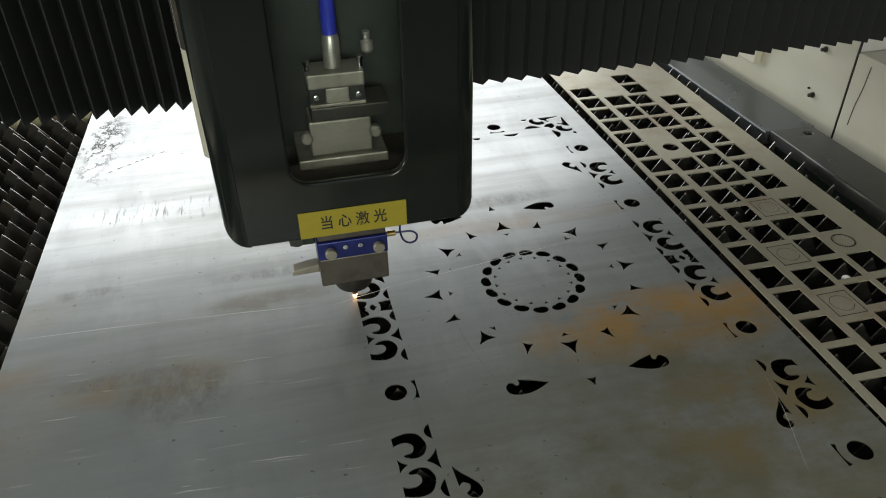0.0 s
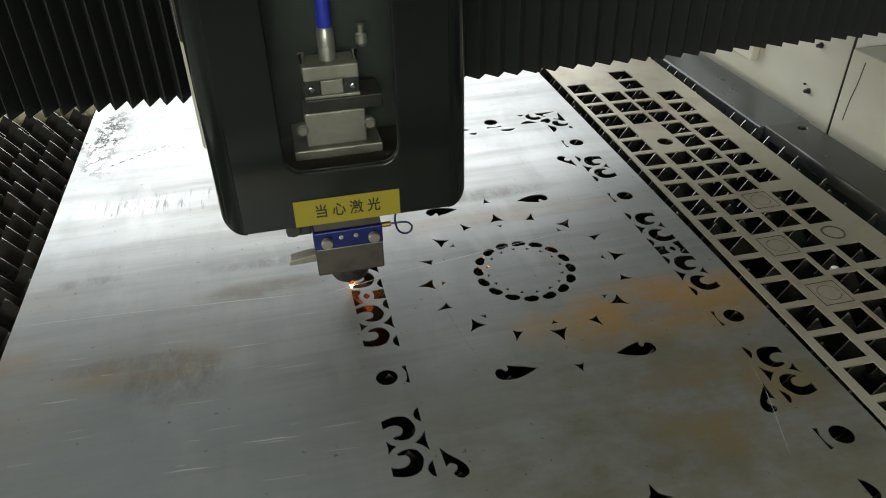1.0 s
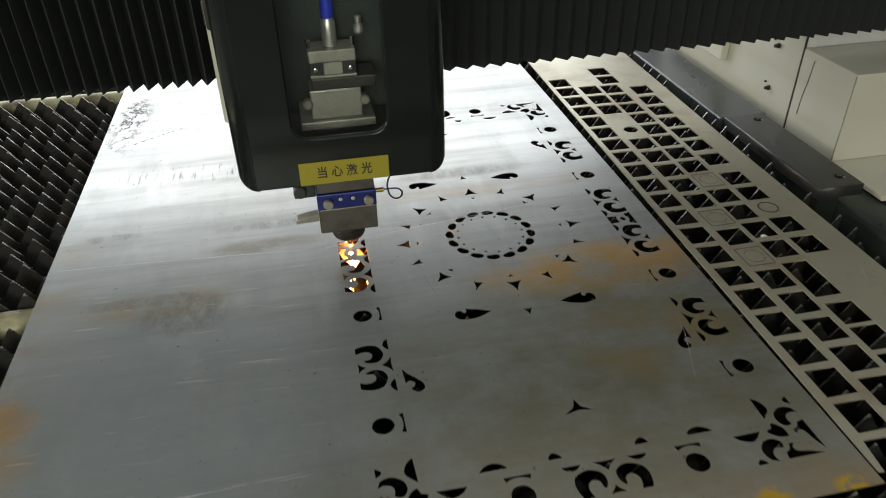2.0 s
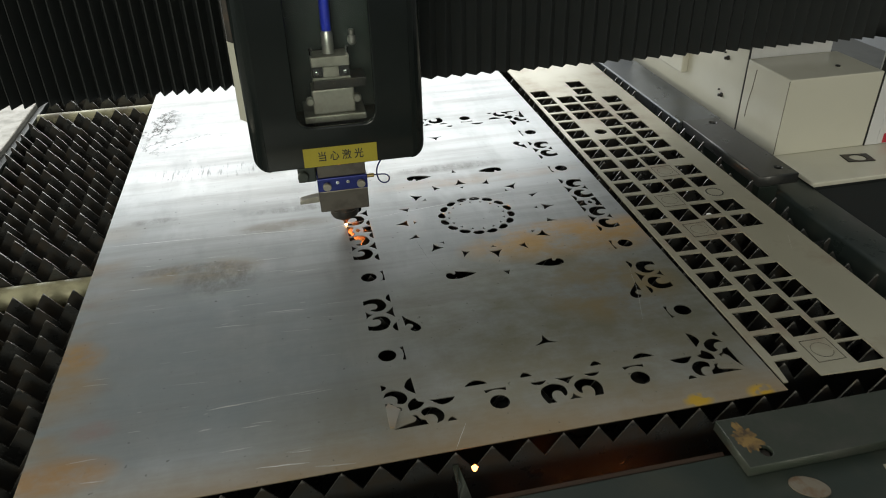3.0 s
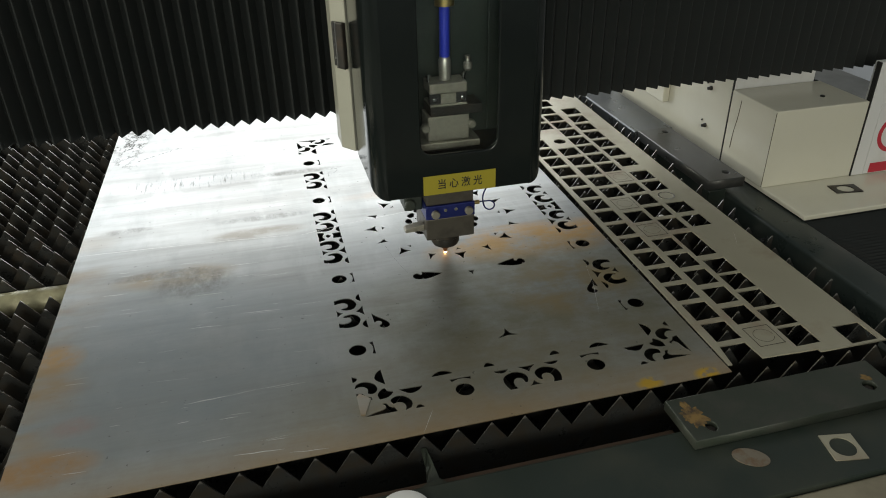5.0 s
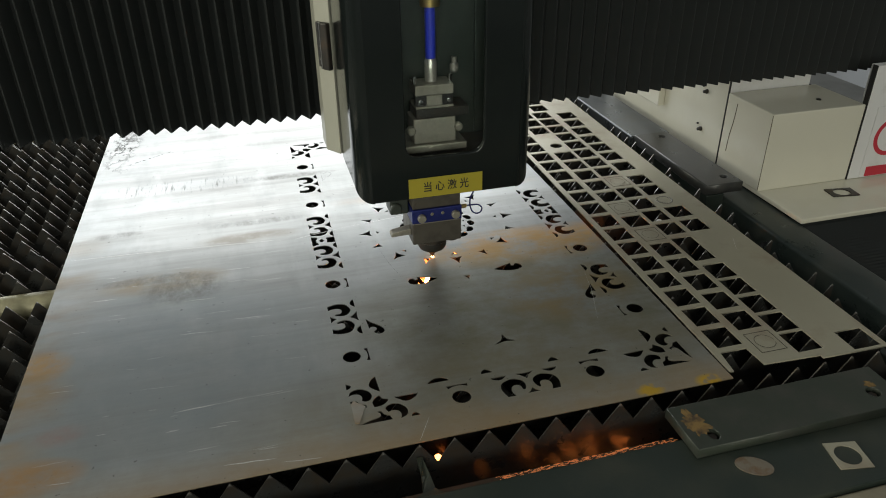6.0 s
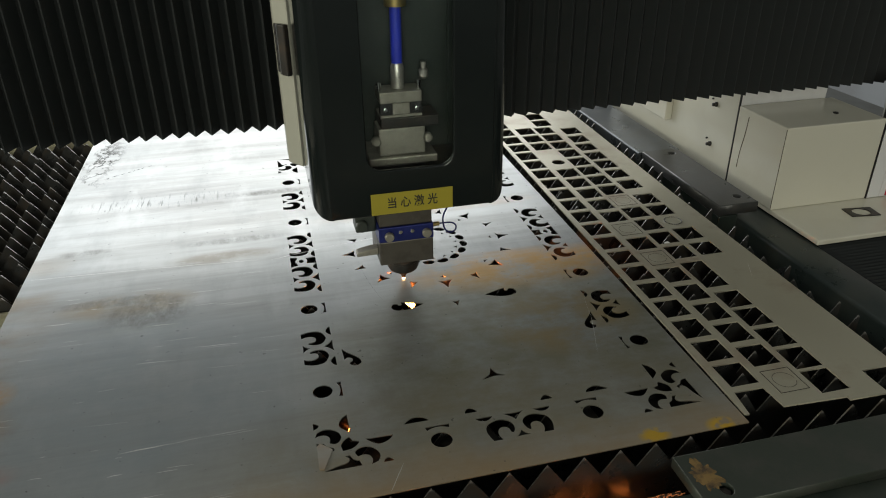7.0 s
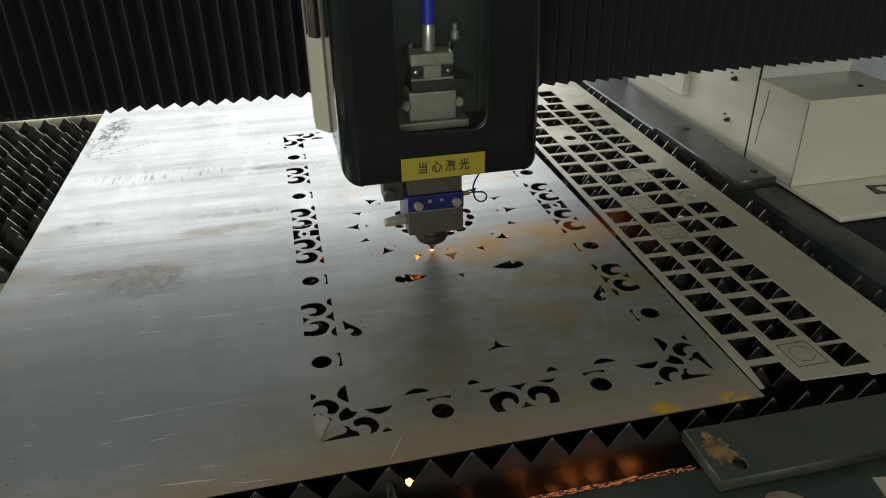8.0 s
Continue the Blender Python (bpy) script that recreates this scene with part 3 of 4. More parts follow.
def fleur():
    """The corner: u and v run along the two rims from the corner; half of it, the other half is its mirror image."""
    return [
        spline([(0, 0.078), (0.0045, 0.0895), (0.014, 0.0940), (0.026, 0.0930), (0.0375, 0.0840), (0.0410, 0.0715), (0.0370, 0.0610), (0.0300, 0.0575), (0.0215, 0.0610), (0.0235, 0.0705), (0.0195, 0.0785), (0.0095, 0.0815)], (0, 1, 8)),
        spline([(0.0570, 0.0770), (0.0560, 0.1215), (0.0470, 0.1145), (0.0410, 0.1020), (0.0430, 0.0910)], (0, 1)),
        spline([(0.0, 0.1130), (0.0, 0.0965), (0.0065, 0.1000), (0.0090, 0.1060), (0.0050, 0.1105)], (0, 1)),
        spline([(0.0015, 0.0075), (0.0085, 0.0250), (0.0130, 0.0430), (0.0200, 0.0470), (0.0265, 0.0415), (0.0270, 0.0490), (0.0180, 0.0535), (0.0130, 0.0620), (0.0015, 0.0650)], (0, 4, 7, 8)),
    ]


def dart(cx, cy, inner, outer, half, turn, draw=0.24):
    """A three-pointed dart on a ray from the middle: its base at one radius, its tip at the other."""
    c, s = math.cos(radians(turn)), math.sin(radians(turn))
    return hollow([(cx + u * c - v * s, cy + u * s + v * c) for u, v in ((inner, -half), (outer, 0.0), (inner, half))], draw)


RIM_X, RIM_Y = 0.5695, 0.0635


def quarter():
    """The cut-outs of one quarter of the panel (near, small x); the rest are mirror images."""
    q = []
    for y in (0.254, 0.522):
        q.append(hole_loop(0.5935, y, 0.0170, 30))
        q.append(spline([(0.6265, y - 0.0200), (0.6265, y + 0.0200), (0.6190, y + 0.0180), (0.6228, y + 0.0090), (0.6240, y), (0.6228, y - 0.0090), (0.6190, y - 0.0180)], (0, 1, 2, 6)))
    q.append(hole_loop(0.7625, 0.0880, 0.0170, 30))
    q.append(spline([(0.7425, 0.1215), (0.7825, 0.1215), (0.7805, 0.1130), (0.7710, 0.1170), (0.7625, 0.1182), (0.7540, 0.1170), (0.7445, 0.1130)], (0, 1, 2, 6)))
    # pairs of commas up the long side
    for y in (0.3860, 0.6500):
        q += [[(RIM_X + u, y + v) for u, v in loop] for loop in pair()]
    # curl beside the near pair
    q.append(spline([(0.6400, 0.3700), (0.6415, 0.3345), (0.6480, 0.3395), (0.6560, 0.3345), (0.6545, 0.3275), (0.6490, 0.3225), (0.6530, 0.3150), (0.6620, 0.3125), (0.6700, 0.3195), (0.6695, 0.3310), (0.6610, 0.3440), (0.6490, 0.3570)], (0, 1)))
    q = [("", loop) for loop in q[:-1]] + [("curl", q[-1])]
    rest = []
    # corner
    for loop in fleur():
        rest.append([(RIM_X + u, RIM_Y + v) for u, v in loop])
        rest.append([(RIM_X + v, RIM_Y + u) for u, v in loop])
    rest.append(spline([(RIM_X + u, RIM_Y + v) for u, v in ((0.0400, 0.0390), (0.0385, 0.0530), (0.0450, 0.0630), (0.0530, 0.0675), (0.0575, 0.0585), (0.0670, 0.0545), (0.0625, 0.0465), (0.0530, 0.0405))], (0, 4)))
    # leaves of the short side
    rest.append(spline([(0.7115, 0.1370), (0.7535, 0.1370), (0.7480, 0.1450), (0.7340, 0.1500), (0.7210, 0.1460)], (0, 1)))
    rest.append(spline([(0.8140, 0.1370), (0.8360, 0.1370), (0.8310, 0.1450), (0.8235, 0.1490), (0.8170, 0.1450)], (0, 1)))
    # curls round the rosette
    rest.append(spline([(0.8250, 0.4850), (0.8020, 0.4950), (0.7785, 0.5020), (0.7795, 0.4930), (0.7745, 0.4905), (0.7700, 0.4965), (0.7620, 0.4965), (0.7570, 0.4880), (0.7590, 0.4770), (0.7690, 0.4710), (0.7880, 0.4700), (0.8080, 0.4760)], (0, 2)))
    return q + [("", loop) for loop in rest]


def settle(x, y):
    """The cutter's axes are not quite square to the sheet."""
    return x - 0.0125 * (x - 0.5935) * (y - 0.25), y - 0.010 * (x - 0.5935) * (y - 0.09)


def panel_cutouts():
    loops = []
    for fx in (1, -1):
        for fy in (1, -1):
            for name, loop in quarter():
                if name == "curl" and (fx, fy) == (1, -1):
                    continue
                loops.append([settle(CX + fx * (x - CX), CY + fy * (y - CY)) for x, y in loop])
        # what stands between the two middle pairs of the long side
        middle = [spline([(0.5695, CY + 0.0240), (0.5695, CY - 0.0240), (0.5850, CY - 0.0190), (0.5835, CY - 0.0090), (0.5795, CY - 0.0040), (0.5825, CY), (0.5795, CY + 0.0040), (0.5835, CY + 0.0090), (0.5850, CY + 0.0190)], (0, 1, 2, 8)),
                  spline([(0.5900, CY - 0.0060), (0.5945, CY - 0.0085), (0.5985, CY - 0.0030), (0.6010, CY), (0.5985, CY + 0.0030), (0.5945, CY + 0.0085), (0.5900, CY + 0.0060), (0.5880, CY)]),
                  spline([(0.6265, CY - 0.0145), (0.6265, CY + 0.0145), (0.6100, CY + 0.0130), (0.6045, CY + 0.0115), (0.6065, CY + 0.0050), (0.6065, CY - 0.0050), (0.6045, CY - 0.0115), (0.6100, CY - 0.0130)], (0, 1))]
        for loop in middle:
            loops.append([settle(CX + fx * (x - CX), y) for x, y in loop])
    for f in (1, -1):
        short = [[(CX + v, RIM_Y + u) for u, v in loop] for loop in pair()]
        short.append(hollow([(CX - 0.0085, 0.4775), (CX + 0.0085, 0.4775), (CX, 0.4590)], 0.2))
        short.append(hollow([(CX - 0.0235, 0.2145), (CX + 0.0245, 0.2155), (CX + 0.0005, 0.2440)], 0.46, 7))
        for loop in short:
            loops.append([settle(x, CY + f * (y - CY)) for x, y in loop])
    # rosette: drops in a ring, tiny darts inside, darts outside
    ox, oy = 0.8885, 0.7340
    for k in range(16):
        a = 11.25 + 22.5 * k
        c, s = math.cos(radians(a)), math.sin(radians(a))
        bean = spline([(0.0765, 0.0035), (0.0780, 0.0115), (0.0840, 0.0145), (0.0915, 0.0110), (0.0950, 0.0015), (0.0925, -0.0085), (0.0860, -0.0130), (0.0795, -0.0085), (0.0790, -0.0030)], (8,), 3)
        loops.append([(ox + x * c - y * s, oy + x * s + y * c) for x, y in bean])
        loops.append(dart(ox, oy, 0.0712, 0.0635, 0.0050, a + 11.25, 0.15))
        if k % 2:
            loops.append(dart(ox, oy, 0.1720, 0.2000, 0.0095, 22.5 * k, 0.20))
        else:
            loops.append(dart(ox, oy, 0.1710, 0.2030, 0.0160, 22.5 * k, 0.26))
            loops.append(dart(ox, oy, 0.1580, 0.1485, 0.0080, 22.5 * k, 0.24))
    return loops


THICK = 0.002
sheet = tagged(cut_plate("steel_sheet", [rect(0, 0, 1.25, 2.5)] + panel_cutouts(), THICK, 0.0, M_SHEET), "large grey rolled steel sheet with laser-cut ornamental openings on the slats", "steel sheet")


def scratch(points, width, lift=0.00025):
    """A fine bright score on the sheet."""
    bm = bmesh.new()
    rows = []
    n = len(points)
    for k, (x, y) in enumerate(points):
        w = width * math.sin(math.pi * (k + 0.35) / (n - 0.3))
        rows.append((bm.verts.new((x, y - w, lift)), bm.verts.new((x, y + w, lift))))
    for a, b in zip(rows, rows[1:]):
        bm.faces.new((a[0], b[0], b[1], a[1]))
    return bm


rng = random.Random(21)
score_lines = [(0.005, 0.799, 0.252, 0.785, 0.0007), (0.252, 0.785, 0.499, 0.763, 0.0006), (0.528, 0.755, 0.644, 0.782, 0.0007), (0.644, 0.782, 1.02, 0.836, 0.0005),
               (0.273, 0.184, 0.352, 0.187, 0.0010), (0.348, 0.186, 0.400, 0.191, 0.0004), (0.355, 0.035, 0.437, 0.028, 0.0009), (0.445, 0.017, 0.509, 0.009, 0.0005), (0.263, 0.137, 0.284, 0.138, 0.0008),
               (0.332, 0.128, 0.365, 0.127, 0.0006), (0.374, 0.445, 0.458, 0.438, 0.0007)]
for k in range(44):
    x, y, l = rng.uniform(0.05, 0.5), rng.uniform(0.05, 0.72), rng.uniform(0.010, 0.07)
    score_lines.append((x, y, x + l, y + l * rng.uniform(-0.10, 0.03), rng.uniform(0.0002, 0.0005)))
for x0, y0, x1, y1, w in score_lines:
    pts = []
    for k in range(9):
        f = k / 8
        pts.append((x0 + (x1 - x0) * f, y0 + (y1 - y0) * f + 0.0012 * noise.noise((x0 * 30, f * 4, y0))))
    part("scratch", scratch(pts, w), M_SCORE, sheet, "fine bright scratch")
for line, w in (((1.150, 0.420), (1.141, 0.385), (1.134, 0.350), (1.121, 0.310), (1.107, 0.270), (1.096, 0.237)), 0.0008), (((0.695, 0.054), (0.688, 0.041), (0.681, 0.029), (0.673, 0.014), (0.666, 0.002)), 0.0007):
    part("scratch", scratch(list(line), w), M_SCORE, sheet, "fine bright scratch")
for k in range(9):
    f = k / 9
    f, q = f + rng.uniform(-0.03, 0.03), rng.uniform(0.4, 1.3)
    part("scratch", scratch([(0.085 + 0.118 * (f + g * q), 1.375 + 0.078 * (f + g * q) + rng.uniform(-0.002, 0.002)) for g in (0, 0.02, 0.045, 0.07, 0.09)], rng.uniform(0.0006, 0.0022)), M_SMUDGE, sheet, "broken dark scratch")
part("scribed_curve", scratch([(0.719 + 0.060 * (k / 11 - 0.3) ** 2, 0.80 - 0.027 * k) for k in range(12)], 0.0009), M_SMUDGE, sheet, "faint dark scribed curve")
curl = next(loop for name, loop in quarter() if name == "curl")
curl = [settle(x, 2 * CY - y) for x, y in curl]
mx, my = sum(p[0] for p in curl) / len(curl), sum(p[1] for p in curl) / len(curl)
bm = bmesh.new()
outer = [bm.verts.new((x, y, 0.0003)) for x, y in curl]
inner = [bm.verts.new((mx + 0.95 * (x - mx), my + 0.95 * (y - my), 0.0003)) for x, y in curl]
for k in range(len(curl)):
    if k % 9 < 7:
        bm.faces.new((outer[k], outer[(k + 1) % len(curl)], inner[(k + 1) % len(curl)], inner[k]))
part("cut_line", bm, M_SMUDGE, sheet, "fine dark cut line round an uncleared curl")
slug = tagged(cut_plate("cut_slug", [[(0, 0), (0.007, -0.002), (0.024, 0.040), (0.006, 0.058), (0.0005, 0.05)]], THICK, 0.0, M_SHEET), "loose pointed steel slug tipped in the sheet", "offcut")
slug.matrix_world = pose(0.5705, 0.070, 0.0028, -2, 3, 0)


def mended_plate():
    """The perforated leftover plate: four columns of square holes, a few left as scored squares."""
    out = [(1.254, 0.018), (1.2615, 0.016), (1.2690, 0.0705), (1.3255, 0.0705), (1.3285, 0.019), (1.446, 0.013), (1.446, 0.005), (1.592, 0.002), (1.600, 0.9), (1.625, 1.9), (1.284, 1.9)]
    loops, marks = [out], []

    def cell(x, y, half=0.0302):
        x += 0.003 + 0.012 * (y - 0.1)
        return rect(x - 0.0280, y - half, x + 0.0280, y + half)

    for k in range(20):
        loops.append(cell(1.2975, 0.114 + 0.0736 * k))
    for k in range(19):
        y = 0.078 + 0.0755 * k
        if k in (0, 6, 8, 14, 15):
            if k < 14:
                marks.append(cell(1.3695, y))
        else:
            loops.append(cell(1.3695, y))
    for y in (0.061, 0.128, 0.197, 0.267, 0.335):
        loops.append(cell(1.4370, y))
    loops.append(cell(1.4340, 0.4415, 0.056))
    for k in range(15):
        y = 0.546 + 0.0736 * k
        if k == 4:
            marks.append(cell(1.4345, y))
        else:
            loops.append(cell(1.4345 + (0.016 if k > 12 else 0), y))
    for y in (0.547, 0.625, 0.762, 0.836, 0.937, 1.018, 1.094, 1.167, 1.246, 1.322, 1.402):
        loops.append(cell(1.5025 + 0.016 * max(0, (y - 1.2) / 0.2), y))
    loops.append(rect(1.5200, 0.009, 1.581, 0.0665))
    loops.append(hole_loop(1.388, 1.146, 0.019, 32))
    return loops, marks


loops, marks = mended_plate()
plate = tagged(cut_plate("scrap_plate", loops, 0.003, 0.001, M_PLATE), "brownish steel scrap plate full of square cut-outs beside the sheet", "steel plate")


def scored_square(x, y, x1, y1):
    """A thin scored outline with a ring and a hook in it, left in the plate."""
    bm = bmesh.new()
    z0, z1, w = 0.0012, 0.0016, 0.0009
    for a, b in (((x, y), (x1, y + w)), ((x, y1 - w), (x1, y1)), ((x, y), (x + w, y1)), ((x1 - w, y), (x1, y1))):
        block((*a, z0), (*b, z1), 0, bm=bm)
    cx, cy, n = (x + x1) / 2, (y + y1) / 2, 36
    for k in range(n - 2):
        a, b = 2 * math.pi * k / n, 2 * math.pi * (k + 1) / n
        v = [bm.verts.new((cx + r * math.cos(t), cy + r * math.sin(t), z1)) for r, t in ((0.0195, a), (0.0195, b), (0.0204, b), (0.0204, a))]
        bm.faces.new(v)
    return bm


for loop in marks:
    part("scored_square", scored_square(*loop[0], *loop[2]), M_DARKMETAL, plate, "thin scored outline of an uncut square")
ring_bm = bmesh.new()
for k in range(30):
    a = 2 * math.pi * k / 30
    block((1.510 + 0.021 * math.cos(a) - 0.0016, 0.694 + 0.021 * math.sin(a) - 0.0016, 0.001), (1.510 + 0.021 * math.cos(a) + 0.0016, 0.694 + 0.021 * math.sin(a) + 0.0016, 0.0022), 0, bm=ring_bm)
part("pierced_ring", ring_bm, M_CHROME, plate, "ring of bright pierced dots")


part("scratch", scratch([(1.563 - 0.028 * g, 0.463 - 0.057 * g) for g in (0, 0.25, 0.5, 0.75, 1)], 0.0006, 0.0014), M_SCORE, plate, "fine bright scratch")

slag = tagged(part("slag_bead", lathe([(0.003, 0.0), (0.0085, 0.004), (0.0075, 0.010), (0.003, 0.013)], Matrix.Translation((1.440, 0.595, -0.012)), 9), M_WHITE, None, "", True), "pale bead of slag caught in the plate", "slag")
shard = tagged(part("metal_shard", lathe([(0.016, 0), (0.010, 0.010), (0.001, 0.024)], pose(1.607, 0.41, -0.012, 12, 20, 0), 3), M_CHROME), "bright bent steel shard on the slats", "offcut")

# ---- gantry ----
gantry = tagged(empty("gantry"), "beige and black moving gantry with pleated bellows across the bed", "gantry")
BEL_Y, BEL_Z = 0.310, 0.237
part("beam", block((-0.95, BEL_Y + 0.06, BEL_Z + 0.02), (3.1, BEL_Y + 0.30, 0.80), 0.006), M_FRAME, gantry, "black gantry beam behind the bellows")
PLATE_X = 1.842
part("end_plate", block((PLATE_X, 0.372, -0.04), (PLATE_X + 0.006, 1.12, 0.40), 0.002), M_BEIGE, gantry, "beige end plate with two screws")
part("seam_gasket", block((PLATE_X - 0.0005, 0.3675, -0.04), (PLATE_X + 0.0045, 0.3715, 0.30), 0.0005), M_INK, gantry, "dark seam between the panels")
box = part("drive_box", block((PLATE_X, 0.160, -0.0395), (2.142, 0.367, 0.190), 0.003), M_BEIGE, gantry, "beige sheet-metal drive box")
part("corner_grime", block((PLATE_X - 0.0006, 0.1612, -0.036), (PLATE_X + 0.0003, 0.1628, 0.186), 0), M_GRIME, box, "brown grime along the folded edge")
part("score", pipe([(PLATE_X - 0.0002, 0.318, 0.172), (PLATE_X - 0.0002, 0.322, 0.12), (PLATE_X - 0.0002, 0.330, 0.07), (PLATE_X - 0.0002, 0.333, 0.02)], 0.0012, 6), M_GRIME, box, "long dark scratch")
part("box_screw", lathe([(0.007, 0.190), (0.007, 0.193), (0.004, 0.194)], Matrix.Translation((2.045, 0.235, 0)), 12), M_DARKMETAL, box)
part("shelf", block((PLATE_X + 0.004, -0.025, -0.0545), (2.7, 0.60, -0.040), 0.004, 3), M_BEIGE, gantry, "beige shelf plate under the drive box")
part("panel_seam", block((2.1425, 0.158, -0.0395), (2.1455, 0.175, 0.30), 0.0005), M_INK, gantry)
part("side_panel", block((2.146, 0.157, -0.039), (2.7, 0.185, 0.30), 0.003), M_WHITE, gantry, "white side panel with a warning sign")
part("upper_panel", block((PLATE_X + 0.007, 0.3755, -0.038), (2.128, 0.382, 0.30), 0.002), M_WHITE, gantry, "pale grey panel above the drive box")
part("bracket", block((1.818, 0.702, 0.045), (PLATE_X - 0.0005, 1.05, 0.34), 0.003), M_BEIGE, gantry, "beige cable channel on the end plate")
for z in (0.042, 0.163):
    scr = part("screw", lathe([(0.0075, 0), (0.0075, 0.004), (0.005, 0.006), (0.005, 0.013), (0.003, 0.014)], pose(PLATE_X, 0.473, z, 0, -90, 0), 12), M_DARKMETAL, gantry, "dark hex screw")
    part("screw_tip", lathe([(0.0030, 0), (0.0030, 0.004), (0.002, 0.005)], pose(PLATE_X, 0.492, z + 0.012, 0, -90, 0), 10), M_DARKMETAL, gantry)
washer_plate = cut_plate("square_washer", [rect(-0.040, -0.024, 0.040, 0.024), hole_loop(0, 0, 0.021, 28, 1.15)], 0.003, 0, M_DARKMETAL, gantry, "thin square washer on the shelf")
washer_plate.matrix_basis = pose(2.066, 0.086, -0.0368, 0, 0, -8)
sign = part("warning_sign", block((2.183, 0.1545, -0.036), (2.43, 0.1562, 0.18), 0), M_WHITE, gantry, "white and red warning sign")
part("red_bar", block((2.200, 0.1530, -0.034), (2.413, 0.1543, -0.004), 0), M_RED, sign)
ring = cut_plate("red_ring", [hole_loop(0, 0, 0.058, 40), hole_loop(0, 0, 0.045, 40)], 0.001, 0, M_RED, sign)
ring.matrix_basis = pose(2.256, 0.1538, 0.085, 90, 0, 0)

# ---- cutting head ----
head = tagged(empty("laser_cutter"), "black hooded laser cutting head with a clear window", "laser head")


HX0, HX1, HY0, HY1, HZ0, HZ1 = -0.183, 0.181, -0.140, 0.060, 0.222, 0.78
WX0, WX1, WZ0, WZ1 = -0.085, 0.080, 0.306, 0.70


def rounded_rect(x0, z0, x1, z1, r, n=6):
    pts = []
    for cx, cz, a in ((x1 - r, z0 + r, -90), (x1 - r, z1 - r, 0), (x0 + r, z1 - r, 90), (x0 + r, z0 + r, 180)):
        pts += arc(cx, cz, r, a, a + 90, n)
    return pts


def hood():
    """Front shell with the window opening, rolled lower corners, and two flanks."""
    cu = bpy.data.curves.new("hood", "CURVE")
    cu.dimensions, cu.fill_mode, cu.extrude, cu.bevel_depth, cu.bevel_resolution = "2D", "BOTH", 0.003, 0.003, 2
    face = rounded_rect(HX0 + 0.03, HZ0 + 0.003, HX1 - 0.03, HZ1, 0.004)
    for loop in (face, rounded_rect(WX0, WZ0, WX1, WZ1, 0.03)):
        sp = cu.splines.new("POLY")
        sp.points.add(len(loop) - 1)
        for p, (x, z) in zip(sp.points, loop):
            p.co = (x, z, 0, 1)
        sp.use_cyclic_u = True
    tmp = new("hood", cu)
    me = bpy.data.meshes.new_from_object(tmp)
    bpy.data.objects.remove(tmp)
    bpy.data.curves.remove(cu)
    me.transform(pose(0, HY0 + 0.006, 0, 90, 0, 0))
    return me


def flank(s, xe):
    """A rounded front edge and flank as one bent strip with thickness; its lower rim curls up at the corner."""
    bm = bmesh.new()
    if True:
        r, t, n = 0.034, 0.006, 8
        line = [(xe - s * r * (1 - math.sin(radians(90 * k / n))), HY0 + r * (1 - math.cos(radians(90 * k / n)))) for k in range(n + 1)] + [(xe, y) for y in np.linspace(HY0 + 0.06, HY1, 5)]
        inner = [(xe - s * r - s * 0 + s * (r - t) * math.sin(radians(90 * k / n)), HY0 + r - (r - t) * math.cos(radians(90 * k / n))) for k in range(n + 1)] + [(xe - s * t, y) for y in np.linspace(HY0 + 0.06, HY1, 5)]
        grid = []
        for (ox_, oy_), (ix, iy) in zip(line, inner):
            f = max(0.0, (abs(ox_) - (abs(xe) - 0.034)) / 0.034)
            low = HZ0 + 0.030 * (1 - math.sqrt(max(0, 1 - f * f)))
            grid.append([bm.verts.new((ox_, oy_, low)), bm.verts.new((ox_, oy_, HZ1)), bm.verts.new((ix, iy, HZ1)), bm.verts.new((ix, iy, low + 0.001))])
        for a, b in zip(grid, grid[1:]):
            for k in range(4):
                q = (a[k], a[(k + 1) % 4], b[(k + 1) % 4], b[k])
                bm.faces.new(q if s > 0 else q[::-1])
        bm.faces.new(grid[-1])
    bmesh.ops.recalc_face_normals(bm, faces=bm.faces[:])
    return bm


cover = mesh_part("hood_front", hood(), M_BLACK, head, "glossy black hood front with a window opening", True)
part("hood_flank", flank(-1, HX0), M_BLACK, head, "glossy black rounded flank", True)
part("hood_flank", flank(1, HX1), M_BLACK, head, "", True)
part("inner_screen", block((-0.165, 0.050, 0.235), (0.115, 0.056, 0.78), 0.002), M_FRAME, head, "dark screen behind the window")
part("screen_edge", block((0.1155, 0.050, 0.262), (0.172, 0.056, 0.78), 0.002), M_FRAME, head)
part("inner_sill", block((-0.095, -0.110, 0.268), (0.160, 0.049, 0.280), 0.002), M_DARKMETAL, head)
pane = part("window_pane", block((WX0 - 0.008, HY0 + 0.0125, WZ0 - 0.008), (WX1 + 0.008, HY0 + 0.0145, WZ1 + 0.008), 0), M_CLEAR, head, "clear plastic window pane")
pane.visible_shadow = False
part("back_plate", block((-0.12, 0.10, 0.30), (0.12, 0.112, 0.78), 0.003), M_DARKMETAL, head, "dark carriage plate")
part("carriage", block((-0.17, 0.113, 0.28), (0.17, 0.29, 0.78), 0.004), M_FRAME, head)


